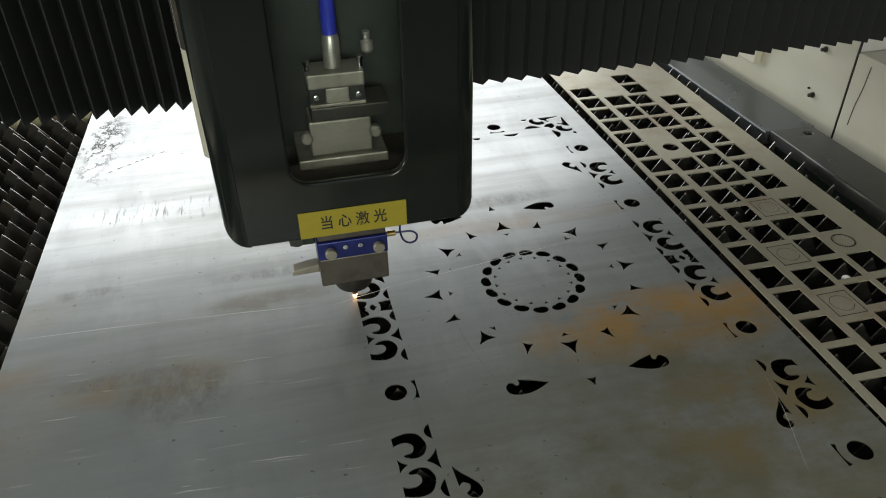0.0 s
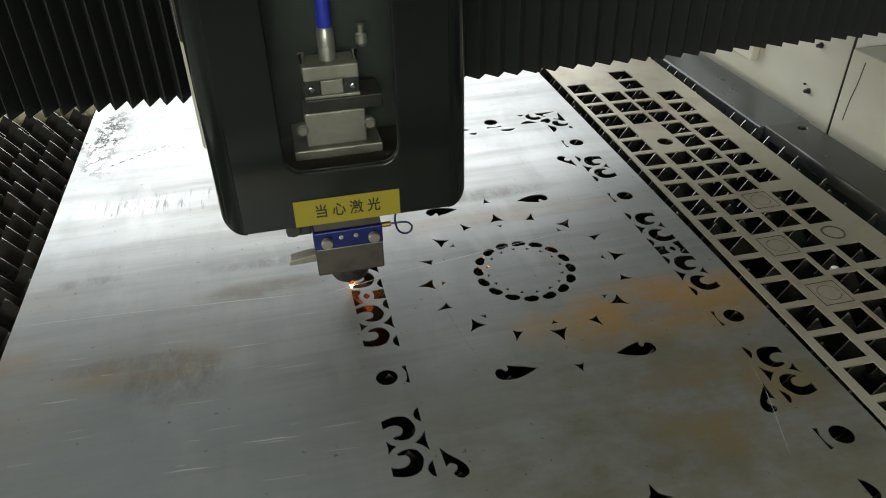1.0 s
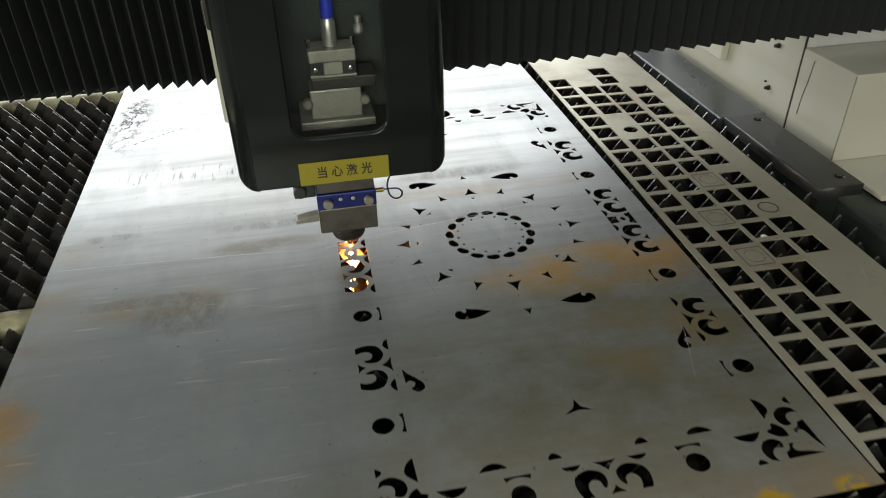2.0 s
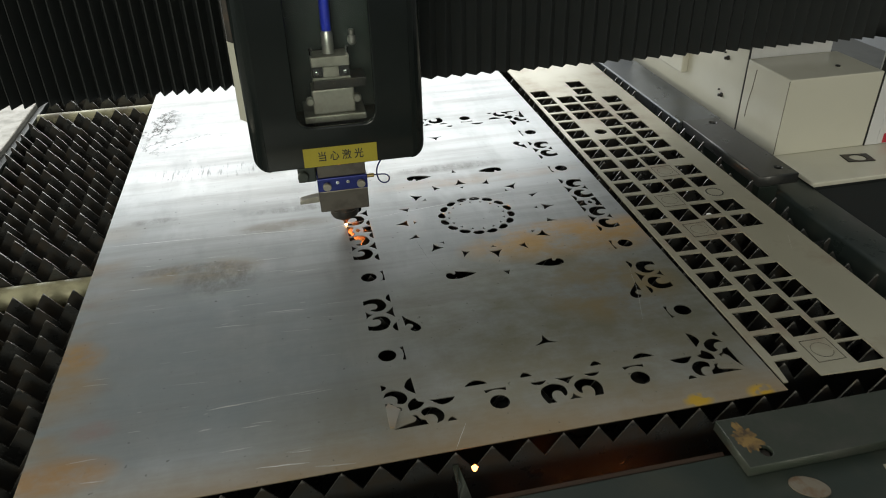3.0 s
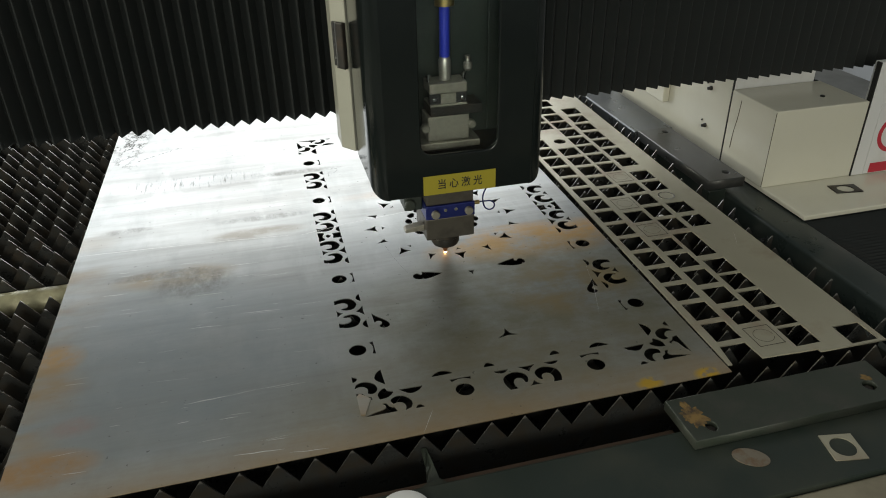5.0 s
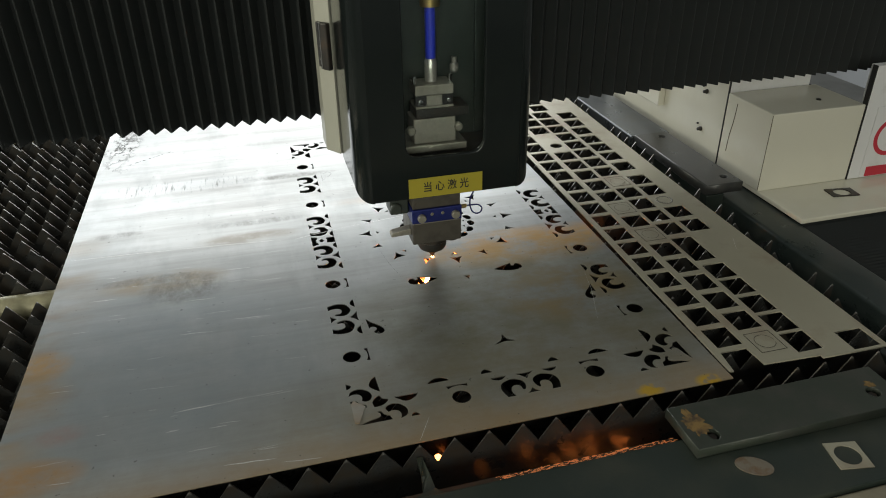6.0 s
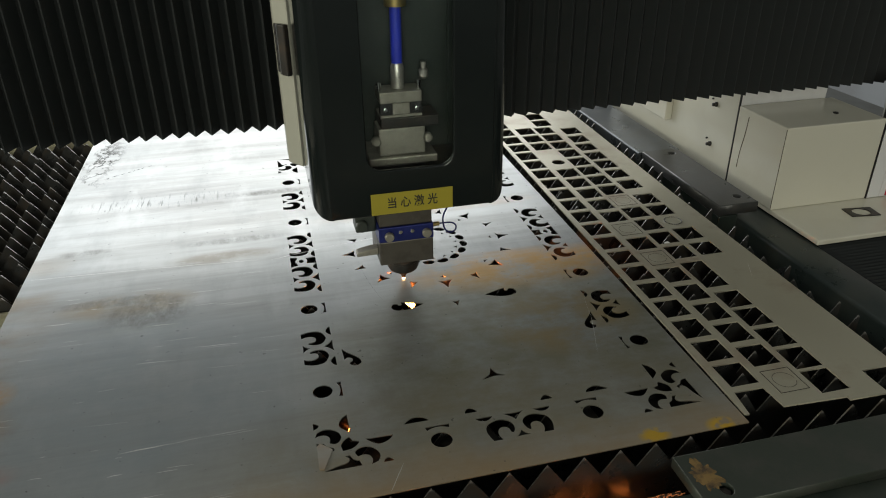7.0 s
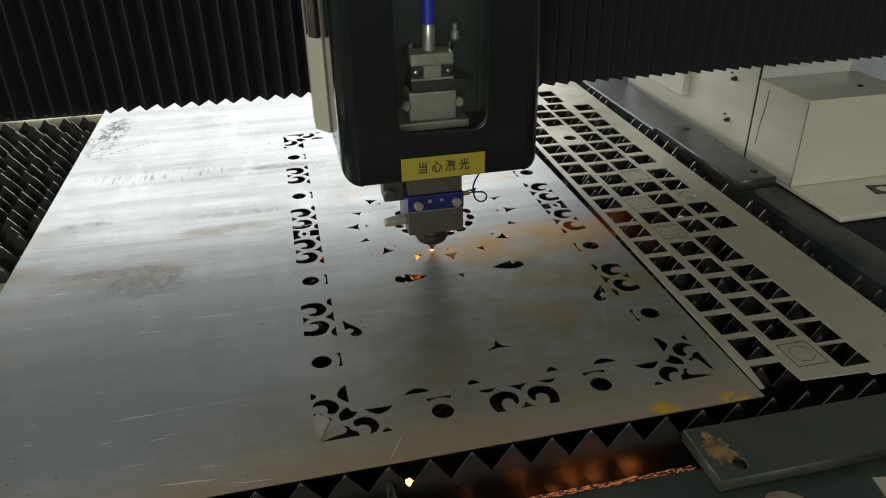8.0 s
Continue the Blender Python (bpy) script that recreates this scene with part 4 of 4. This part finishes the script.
def column():
    """Upright profile with slanting faces and a slanting foot."""
    plan = [(-0.186, 0.064), (-0.158, 0.098), (-0.158, 0.170), (-0.212, 0.170), (-0.212, 0.100)]
    bm = bmesh.new()
    low = [bm.verts.new((x, y, 0.254)) for x, y in plan]
    top = [bm.verts.new((x, y, 0.80)) for x, y in plan]
    for k in range(5):
        bm.faces.new((low[k], low[(k + 1) % 5], top[(k + 1) % 5], top[k]))
    bm.faces.new(low[::-1])
    bm.faces.new(top)
    bmesh.ops.recalc_face_normals(bm, faces=bm.faces[:])
    bmesh.ops.bevel(bm, geom=bm.edges[:], offset=0.002, segments=2, affect="EDGES", profile=0.5)
    return bm


part("hinge_column", column(), M_SHADEDBEIGE, head, "beige column with slanting faces")
hinge = part("hinge", block((-0.016, -0.004, -0.046), (0.002, 0.003, 0.046), 0.002), M_INK, head, "black and chrome hinge")
hinge.matrix_basis = pose(-0.2005, 0.0790, 0.49, 0, 0, -54)
part("hinge_leaf", block((0.003, -0.012, -0.048), (0.024, 0.000, 0.048), 0.003), M_DARKMETAL, hinge, "dark hinge leaf")
part("hinge_pin", rod((0.0, -0.0075, -0.047), (0.0, -0.0075, 0.047), 0.0028, 12), M_CHROME, hinge, "bright hinge pin", True)
for z in (-0.028, 0.0, 0.028):
    part("hinge_screw", lathe([(0.0035, 0), (0.003, 0.002)], pose(-0.007, -0.004, z, 90, 0, 0), 10), M_CHROME, hinge)

label = part("warning_label", block((-0.080, HY0 - 0.0022, 0.2245), (0.074, HY0 - 0.0006, 0.2665), 0.0003), M_YELLOW, head, "yellow laser warning label")
lettering("当 心 激 光", 0.0232, pose(-0.003, HY0 - 0.0024, 0.2450, 90, 0, 0) @ Matrix.Diagonal((0.86, 1, 1, 1)), M_INK, label)

# the laser head proper slides up and down behind the hood
laser = empty("laser_unit")
laser.parent = head
part("nozzle", lathe([(0.0012, 0.003), (0.004, 0.0035), (0.0065, 0.013), (0.0125, 0.017), (0.0145, 0.026)], None, 28), M_COPPER, laser, "worn copper nozzle tip", True)
part("nozzle_ring", lathe([(0.021, 0.026), (0.030, 0.029), (0.0335, 0.036), (0.0335, 0.049), (0.0365, 0.052), (0.0365, 0.068)], None, 36), M_DARKMETAL, laser, "brown-black ceramic holder", True)
part("lower_block", block((-0.056, -0.052, 0.067), (0.056, 0.052, 0.120), 0.0025), M_STEEL, laser, "bare grey metal block")
blue = part("blue_block", block((-0.0565, -0.0545, 0.1202), (0.0565, 0.0525, 0.153), 0.002), M_BLUE, laser, "blue anodised block")
part("upper_block", block((-0.054, -0.050, 0.1532), (0.054, 0.050, 0.225), 0.002), M_STEEL, laser)
for x in (-0.036, 0.041):
    part("thumb_screw", lathe([(0.0088, 0), (0.0096, 0.002), (0.0096, 0.008), (0.0085, 0.010)], pose(x, -0.0546, 0.135, 90, 0, 0), 20), M_INNER, laser, "knurled silver thumb screw", True)
for x in (-0.012, 0.012):
    part("cap_screw", lathe([(0.004, 0), (0.004, 0.0015), (0.002, 0.0016)], pose(x, -0.0546, 0.141, 90, 0, 0), 12), M_CHROME, laser)
arm_bm = bmesh.new()
arm_rows = [[arm_bm.verts.new((x, y, z)) for x, z in ((-0.101, 0.0845), (-0.101, 0.0905), (-0.098, 0.0935), (-0.072, 0.0985), (-0.0565, 0.1000), (-0.0565, 0.0855))] for y in (-0.034, -0.012)]
arm_bm.faces.new(arm_rows[0])
arm_bm.faces.new(arm_rows[1][::-1])
for k in range(6):
    arm_bm.faces.new((arm_rows[0][k], arm_rows[1][k], arm_rows[1][(k + 1) % 6], arm_rows[0][(k + 1) % 6]))
bmesh.ops.recalc_face_normals(arm_bm, faces=arm_bm.faces[:])
bmesh.ops.bevel(arm_bm, geom=arm_bm.edges[:], offset=0.001, segments=2, affect="EDGES", profile=0.5)
part("sensor_arm", arm_bm, M_INNER, laser, "flat tapered silver side arm")
part("side_block", block((-0.098, -0.02, 0.132), (-0.0568, 0.03, 0.20), 0.003), M_FRAME, laser)
part("side_knob", lathe([(0.011, 0), (0.0125, 0.002), (0.0125, 0.010), (0.010, 0.012)], pose(-0.086, -0.0201, 0.150, 90, 0, 0), 20), M_FRAME, laser, "round black knob", True)
part("connector", rod((0.0567, -0.03, 0.138), (0.074, -0.03, 0.138), 0.0048, 12, bevel=0.0008), M_BRASS, laser, "brass cable connector", True)
part("sensor_cable", pipe([(0.074, -0.03, 0.138), (0.090, -0.031, 0.1385), (0.102, -0.032, 0.137), (0.109, -0.034, 0.130), (0.106, -0.036, 0.121), (0.095, -0.037, 0.119), (0.085, -0.036, 0.127), (0.081, -0.034, 0.145), (0.084, -0.032, 0.160), (0.094, -0.028, 0.176), (0.106, -0.024, 0.200), (0.108, -0.02, 0.25)], 0.0018, 8), M_CABLE, laser, "thin looped dark blue cable", True)
part("lens_housing", block((-0.050, -0.045, 0.226), (0.050, 0.045, 0.300), 0.004), M_DARKMETAL, laser)
part("collimator_plate", block((-0.066, -0.058, 0.288), (0.066, 0.048, 0.303), 0.002), M_INNER, laser, "grey mounting plate")
part("collimator", block((-0.045, -0.048, 0.3035), (0.045, 0.012, 0.3575), 0.003, 3), M_INNER, laser, "grey collimator body")
part("clamp_base", block((-0.040, -0.051, 0.358), (0.072, 0.012, 0.3785), 0.002), M_DARKMETAL, laser, "dark cross bar under the clamp")
part("clamp_foot", block((-0.040, -0.0495, 0.3787), (0.040, 0.006, 0.3835), 0.001), M_INNER, laser)
part("clamp", block((-0.0165, -0.049, 0.3836), (0.0165, 0.006, 0.4055), 0.0015), M_INNER, laser)
part("clamp_top", block((-0.040, -0.0495, 0.406), (0.040, 0.006, 0.427), 0.002), M_INNER, laser, "grey clamp bar")
for x in (-0.05, 0.05):
    part("clamp_knob", lathe([(0.009, 0), (0.009, 0.012), (0.006, 0.015)], pose(x, -0.04, 0.334, 90, 0, 0), 16), M_INNER, laser, "", True)
    # a black block fills each clamp pocket in place of its shade
    part("pocket_shade", block((x * 0.56 - 0.0113, -0.046, 0.3838), (x * 0.56 + 0.0113, -0.030, 0.4058), 0.001), M_INK, laser)
    part("socket_screw", lathe([(0.0045, 0), (0.0045, 0.006), (0.003, 0.0065)], pose(x * 0.60, -0.0462, 0.394, 90, 0, 0), 12), M_CHROME, laser)
    part("post_screw", lathe([(0.0035, 0), (0.0035, 0.008), (0.005, 0.009), (0.005, 0.015)], pose(x * 0.75, -0.03, 0.4275, 0, 0, 0), 12), M_CHROME, laser)
part("fibre_ferrule", lathe([(0.0125, 0.4274), (0.0125, 0.4472), (0.0120, 0.4477), (0.0125, 0.4482), (0.0125, 0.4682), (0.0110, 0.4712), (0.0110, 0.4742)], Matrix.Translation((0, -0.02, 0)), 24), M_ALU, laser, "silver fibre connector", True)
part("fibre_hose", rod((0, -0.02, 0.473), (0.003, -0.018, 0.78), 0.0105, 20), M_HOSE, laser, "blue fibre hose", True)
part("hose_sleeve", lathe([(0.012, 0.5745), (0.020, 0.5755), (0.020, 0.64), (0.018, 0.642)], Matrix.Translation((0.001, -0.02, 0)), 24), M_BRASS, laser, "brass sleeve", True)
part("gas_fitting", lathe([(0.005, 0.438), (0.009, 0.443), (0.009, 0.455), (0.005, 0.458), (0.006, 0.470)], Matrix.Translation((0.052, -0.01, 0)), 16), M_ALU, laser, "", True)

# molten metal: a bead at the cut, and a spray below it
bead = part("molten_bead", lathe([(0.0006, -0.004), (0.0029, 0.0), (0.0025, 0.002), (0.0006, 0.0042)], None, 12), M_CORE, head, "glowing white-orange molten bead")


def spray(n, length, spread, seed):
    rng = random.Random(seed)
    bm = bmesh.new()
    for _ in range(n):
        a, f = rng.uniform(0, 2 * math.pi), rng.random()
        d = Vector((spread * f * math.cos(a), spread * f * math.sin(a), -1)).normalized()
        s = rng.uniform(0.0, 0.35) * length
        rod(d * s, d * (s + length * rng.uniform(0.15, 0.6)), rng.uniform(0.0007, 0.0022), 5, bm)
    return bm


streams = []
for k, (dx, dy, seed) in enumerate(((-0.30, -1.0, 9), (-1.0, -0.35, 10), (1.0, -0.02, 12))):
    rng = random.Random(seed)
    bm = bmesh.new()
    for _ in range(44 if k == 2 else 16):
        d = Vector((dx + rng.uniform(-0.25, 0.25), dy + rng.uniform(-0.2, 0.2), rng.uniform(-0.24, -0.10))).normalized()
        q = rng.uniform(0.12, 0.52) if k < 2 else rng.uniform(0.36, 0.60)
        rod(d * q, d * (q + rng.uniform(0.01, 0.04)), rng.uniform(0.0008, 0.0018), 5, bm)
    streams.append(part("spark_stream", bm, M_JET if k == 1 else M_DIM, head, "orange sparks thrown along under the sheet"))
jet = part("molten_spray", spray(100, 0.16, 0.50, 4), M_JET, head, "orange spray of molten metal under the sheet")

# ---- bellows: stiff panels folded like a concertina, opened and closed by the head ----
LEFT_END, RIGHT_END = -0.80, 2.95
# front line, lower rim and panel width of the two covers
SIDES = {"left": (0.247, 0.277, 0.0450), "right": (0.310, 0.237, 0.0330)}
BELLOWS = []


def fold_panel(width, low):
    return block((-width / 2, -0.0009, low), (width / 2, 0.0009, 0.79), 0)


for side, count in (("left", 42), ("right", 54)):
    folds = part("bellows", block((LEFT_END - 0.02, BEL_Y - 0.01, BEL_Z), (LEFT_END, BEL_Y + 0.05, 0.79), 0.002) if side == "left" else
                 block((RIGHT_END, BEL_Y - 0.01, BEL_Z), (RIGHT_END + 0.02, BEL_Y + 0.05, 0.79), 0.002), M_FABRIC, gantry, "black pleated bellows")
    front, low, wide = SIDES[side]
    panel_mesh = None
    for k in range(2 * count):
        if panel_mesh is None:
            first = part("fold", fold_panel(wide, low), M_FABRIC, folds)
            panel_mesh = first.data
        else:
            first = new("fold", panel_mesh)
            first.parent = folds
        BELLOWS.append((first, side, count, k))

# ---- flying sparks ----
SPARKS = []
rng = random.Random(11)
spark_meshes = []
for k in range(260):
    if k < 4:
        f = 0.5 + 0.5 * k
        sp = part("spark", lathe([(0.0002, 0), (0.0007, 0.006 * f), (0.0009, 0.022 * f), (0.0003, 0.03 * f)], None, 6), M_SPARK, None)
        spark_meshes.append(sp.data)
    else:
        sp = new("spark", spark_meshes[k % 4])
    tagged(sp, "orange glowing spark streak flying from the cut", "spark", "burst of sparks")
    SPARKS.append(sp)
# this glowing piece stands for orange light showing through a gap
ember = tagged(part("ember", lathe([(0.0004, 0), (0.0035, 0.004), (0.0060, 0.009), (0.0055, 0.010)], None, 5), M_SPARK), "small glowing piece for orange light through a gap before the sheet", "ember")

# unseen glowing rods low in the trough, added to light the slat face
rng = random.Random(31)
bm = bmesh.new()
for _ in range(12):
    p = Vector((rng.uniform(0.78, 1.08), rng.uniform(-0.066, -0.025), rng.uniform(-0.17, -0.11)))
    rod(p, p + Vector((rng.uniform(-0.03, 0.03), rng.uniform(-0.004, 0.0), rng.uniform(-0.003, 0.002))), rng.uniform(0.0007, 0.0013), 5, bm)
trough = tagged(part("hidden_trough_rods", bm, M_TROUGH), "unseen orange glowing rods added to light the front trough", "sparks")
# a strip of faintly glowing streaks paints the orange light on the lip
bm = bmesh.new()
for _ in range(240):
    p = Vector((rng.uniform(0.78, 1.095), rng.uniform(-0.0735, -0.0655), -0.0436))
    rod(p, p + Vector((rng.uniform(-0.010, 0.010), rng.uniform(-0.0008, 0.0008), 0.0)), rng.uniform(0.0003, 0.0006), 5, bm)
part("lip_glow_streak", bm, M_LIPGLOW, trough, "fine glowing streaks painting the orange light on the rusty lip")


# ---- what moves ----
HEAD = [
    (0.0, 0.569, 0.7727, 0.001), (0.5, 0.571, 0.772, 0.0), (1.0, 0.5724, 0.7691, 0.0), (1.2, 0.585, 0.771, 0.0), (1.5, 0.6134, 0.7789, -0.001),
    (1.7, 0.610, 0.765, 0.0), (2.2, 0.585, 0.760, 0.0), (2.8, 0.569, 0.7673, 0.0), (3.0, 0.569, 0.7673, 0.0), (3.1, 0.569, 0.7673, 0.006), (3.2, 0.575, 0.764, 0.020),
    (3.3, 0.592, 0.753, 0.030), (3.4, 0.632, 0.728, 0.030), (3.5, 0.6992, 0.6835, 0.0260), (3.6, 0.765, 0.638, 0.026), (3.7, 0.820, 0.600, 0.026),
    (3.8, 0.848, 0.580, 0.026), (3.9, 0.860, 0.573, 0.026), (4.0, 0.8622, 0.5711, 0.0243), (4.2, 0.8622, 0.5711, 0.014), (4.5, 0.8615, 0.5714, 0.0074),
    (4.7, 0.860, 0.572, 0.0), (6.0, 0.836, 0.5804, -0.0015), (6.5, 0.8296, 0.5915, -0.002), (7.0, 0.8042, 0.5956, -0.001), (7.5, 0.8476, 0.6234, -0.002), (8.0, 0.854, 0.5885, -0.002),
]


def fold_rows(side, count, k):
    """Poses of the k-th panel: the pitch follows the gap between the head and the end of the gantry."""
    rows = []
    front, low, wide = SIDES[side]
    for t, x, y, z in HEAD:
        a, b = (LEFT_END, x - 0.16) if side == "left" else (x + 0.16, RIGHT_END)
        step = (b - a) / (2 * count)
        turn = math.degrees(math.acos(min(0.999, step / wide)))
        deep = wide * math.sin(radians(turn))
        rows.append((t, pose(a + (k + 0.5) * step, front + deep / 2, 0, 0, 0, turn if k % 2 == 0 else -turn)))
    return rows


def motions():
    walk(gantry, [(t, pose(0, y, 0)) for t, x, y, z in HEAD])
    walk(head, [(t, pose(x, y, 0)) for t, x, y, z in HEAD])
    walk(laser, [(t, pose(0, 0, z)) for t, x, y, z in HEAD])
    for ob, side, count, k in BELLOWS:
        walk(ob, fold_rows(side, count, k))
    # the bead glows while the beam is on, and stays up inside the nozzle holder while it is off
    walk(bead, [(t, pose(0, 0, z)) for t, z in ((0, 0.0), (3.0, 0.0), (3.1, 0.035), (4.2, 0.05), (4.6, 0.05), (4.8, 0.0), (8, 0.0))])
    walk(jet, [(t, pose(0, 0, z)) for t, z in ((0, -0.60), (0.9, -0.60), (1.0, -0.10), (1.12, -0.008), (2.7, -0.008), (3.0, -0.025), (3.1, -0.60), (5.0, -0.60), (5.3, -0.010), (8, -0.010))])
    walk(streams[0], [(t, pose(0, 0, z)) for t, z in ((0, -0.62), (5.0, -0.62), (5.3, -0.01), (8, -0.01))])
    walk(streams[1], [(t, pose(0, 0, z)) for t, z in ((0, -0.62), (0.95, -0.62), (1.1, -0.01), (1.9, -0.01), (2.3, -0.62), (8, -0.62))])
    walk(streams[2], [(t, pose(0, 0, z)) for t, z in ((0, -0.62), (5.2, -0.62), (5.8, -0.03), (8, -0.02))])
    # one short burst when the beam pierces the sheet
    rng = random.Random(5)
    start = Vector((0.8618, 0.5713, 0.012))
    rest = Vector((0.8618, 0.5713, -0.60))
    for sp in SPARKS:
        a = radians(rng.choice((rng.uniform(-105, -55), rng.uniform(-165, -100), rng.uniform(-20, 14), rng.uniform(-25, 5))))
        far = rng.uniform(0.45, 1.5)
        if math.cos(a) > 0.8:
            far = rng.uniform(0.42, 1.25)
        up = rng.uniform(0.01, 0.08)
        d = Vector((math.cos(a), math.sin(a), 0))
        at = start + d * far * 0.85
        at.z = up
        turn = (d + Vector((0, 0, rng.uniform(-0.15, 0.12)))).to_track_quat("Z", "Y").to_matrix().to_4x4()
        end = start + d * (far + 1.4)
        end.z = -0.28
        hold = Matrix.Translation(rest) @ turn
        out = Matrix.Translation(start.lerp(at, 0.93)) @ turn
        fall = end + Vector((0, 0, -0.5))
        walk(sp, [(0, hold), (4.27, hold), (4.3, Matrix.Translation(start) @ turn), (4.3667, out), (4.4333, Matrix.Translation(at) @ turn), (4.5, Matrix.Translation(end) @ turn), (4.7, Matrix.Translation(fall) @ turn), (8, Matrix.Translation(fall) @ turn)])
    walk(ember, [(t, pose(x, y, z)) for t, x, y, z in ((0, 0.75, 0.3, -0.5), (2.2, 0.75, 0.3, -0.5), (2.6, 0.688, -0.030, -0.018), (3.0, 0.688, -0.030, -0.022), (3.2, 0.70, 0.0, -0.5), (5.2, 0.70, 0.0, -0.5), (5.6, 0.688, -0.030, -0.018), (8, 0.688, -0.030, -0.018))])
    walk(trough, [(t, pose(0, 0, z)) for t, z in ((0, -0.5), (1.9, -0.5), (2.3, -0.01), (2.7, -0.05), (3.05, -0.12), (3.25, -0.5), (5.1, -0.5), (5.5, 0), (8, 0))])


motions()
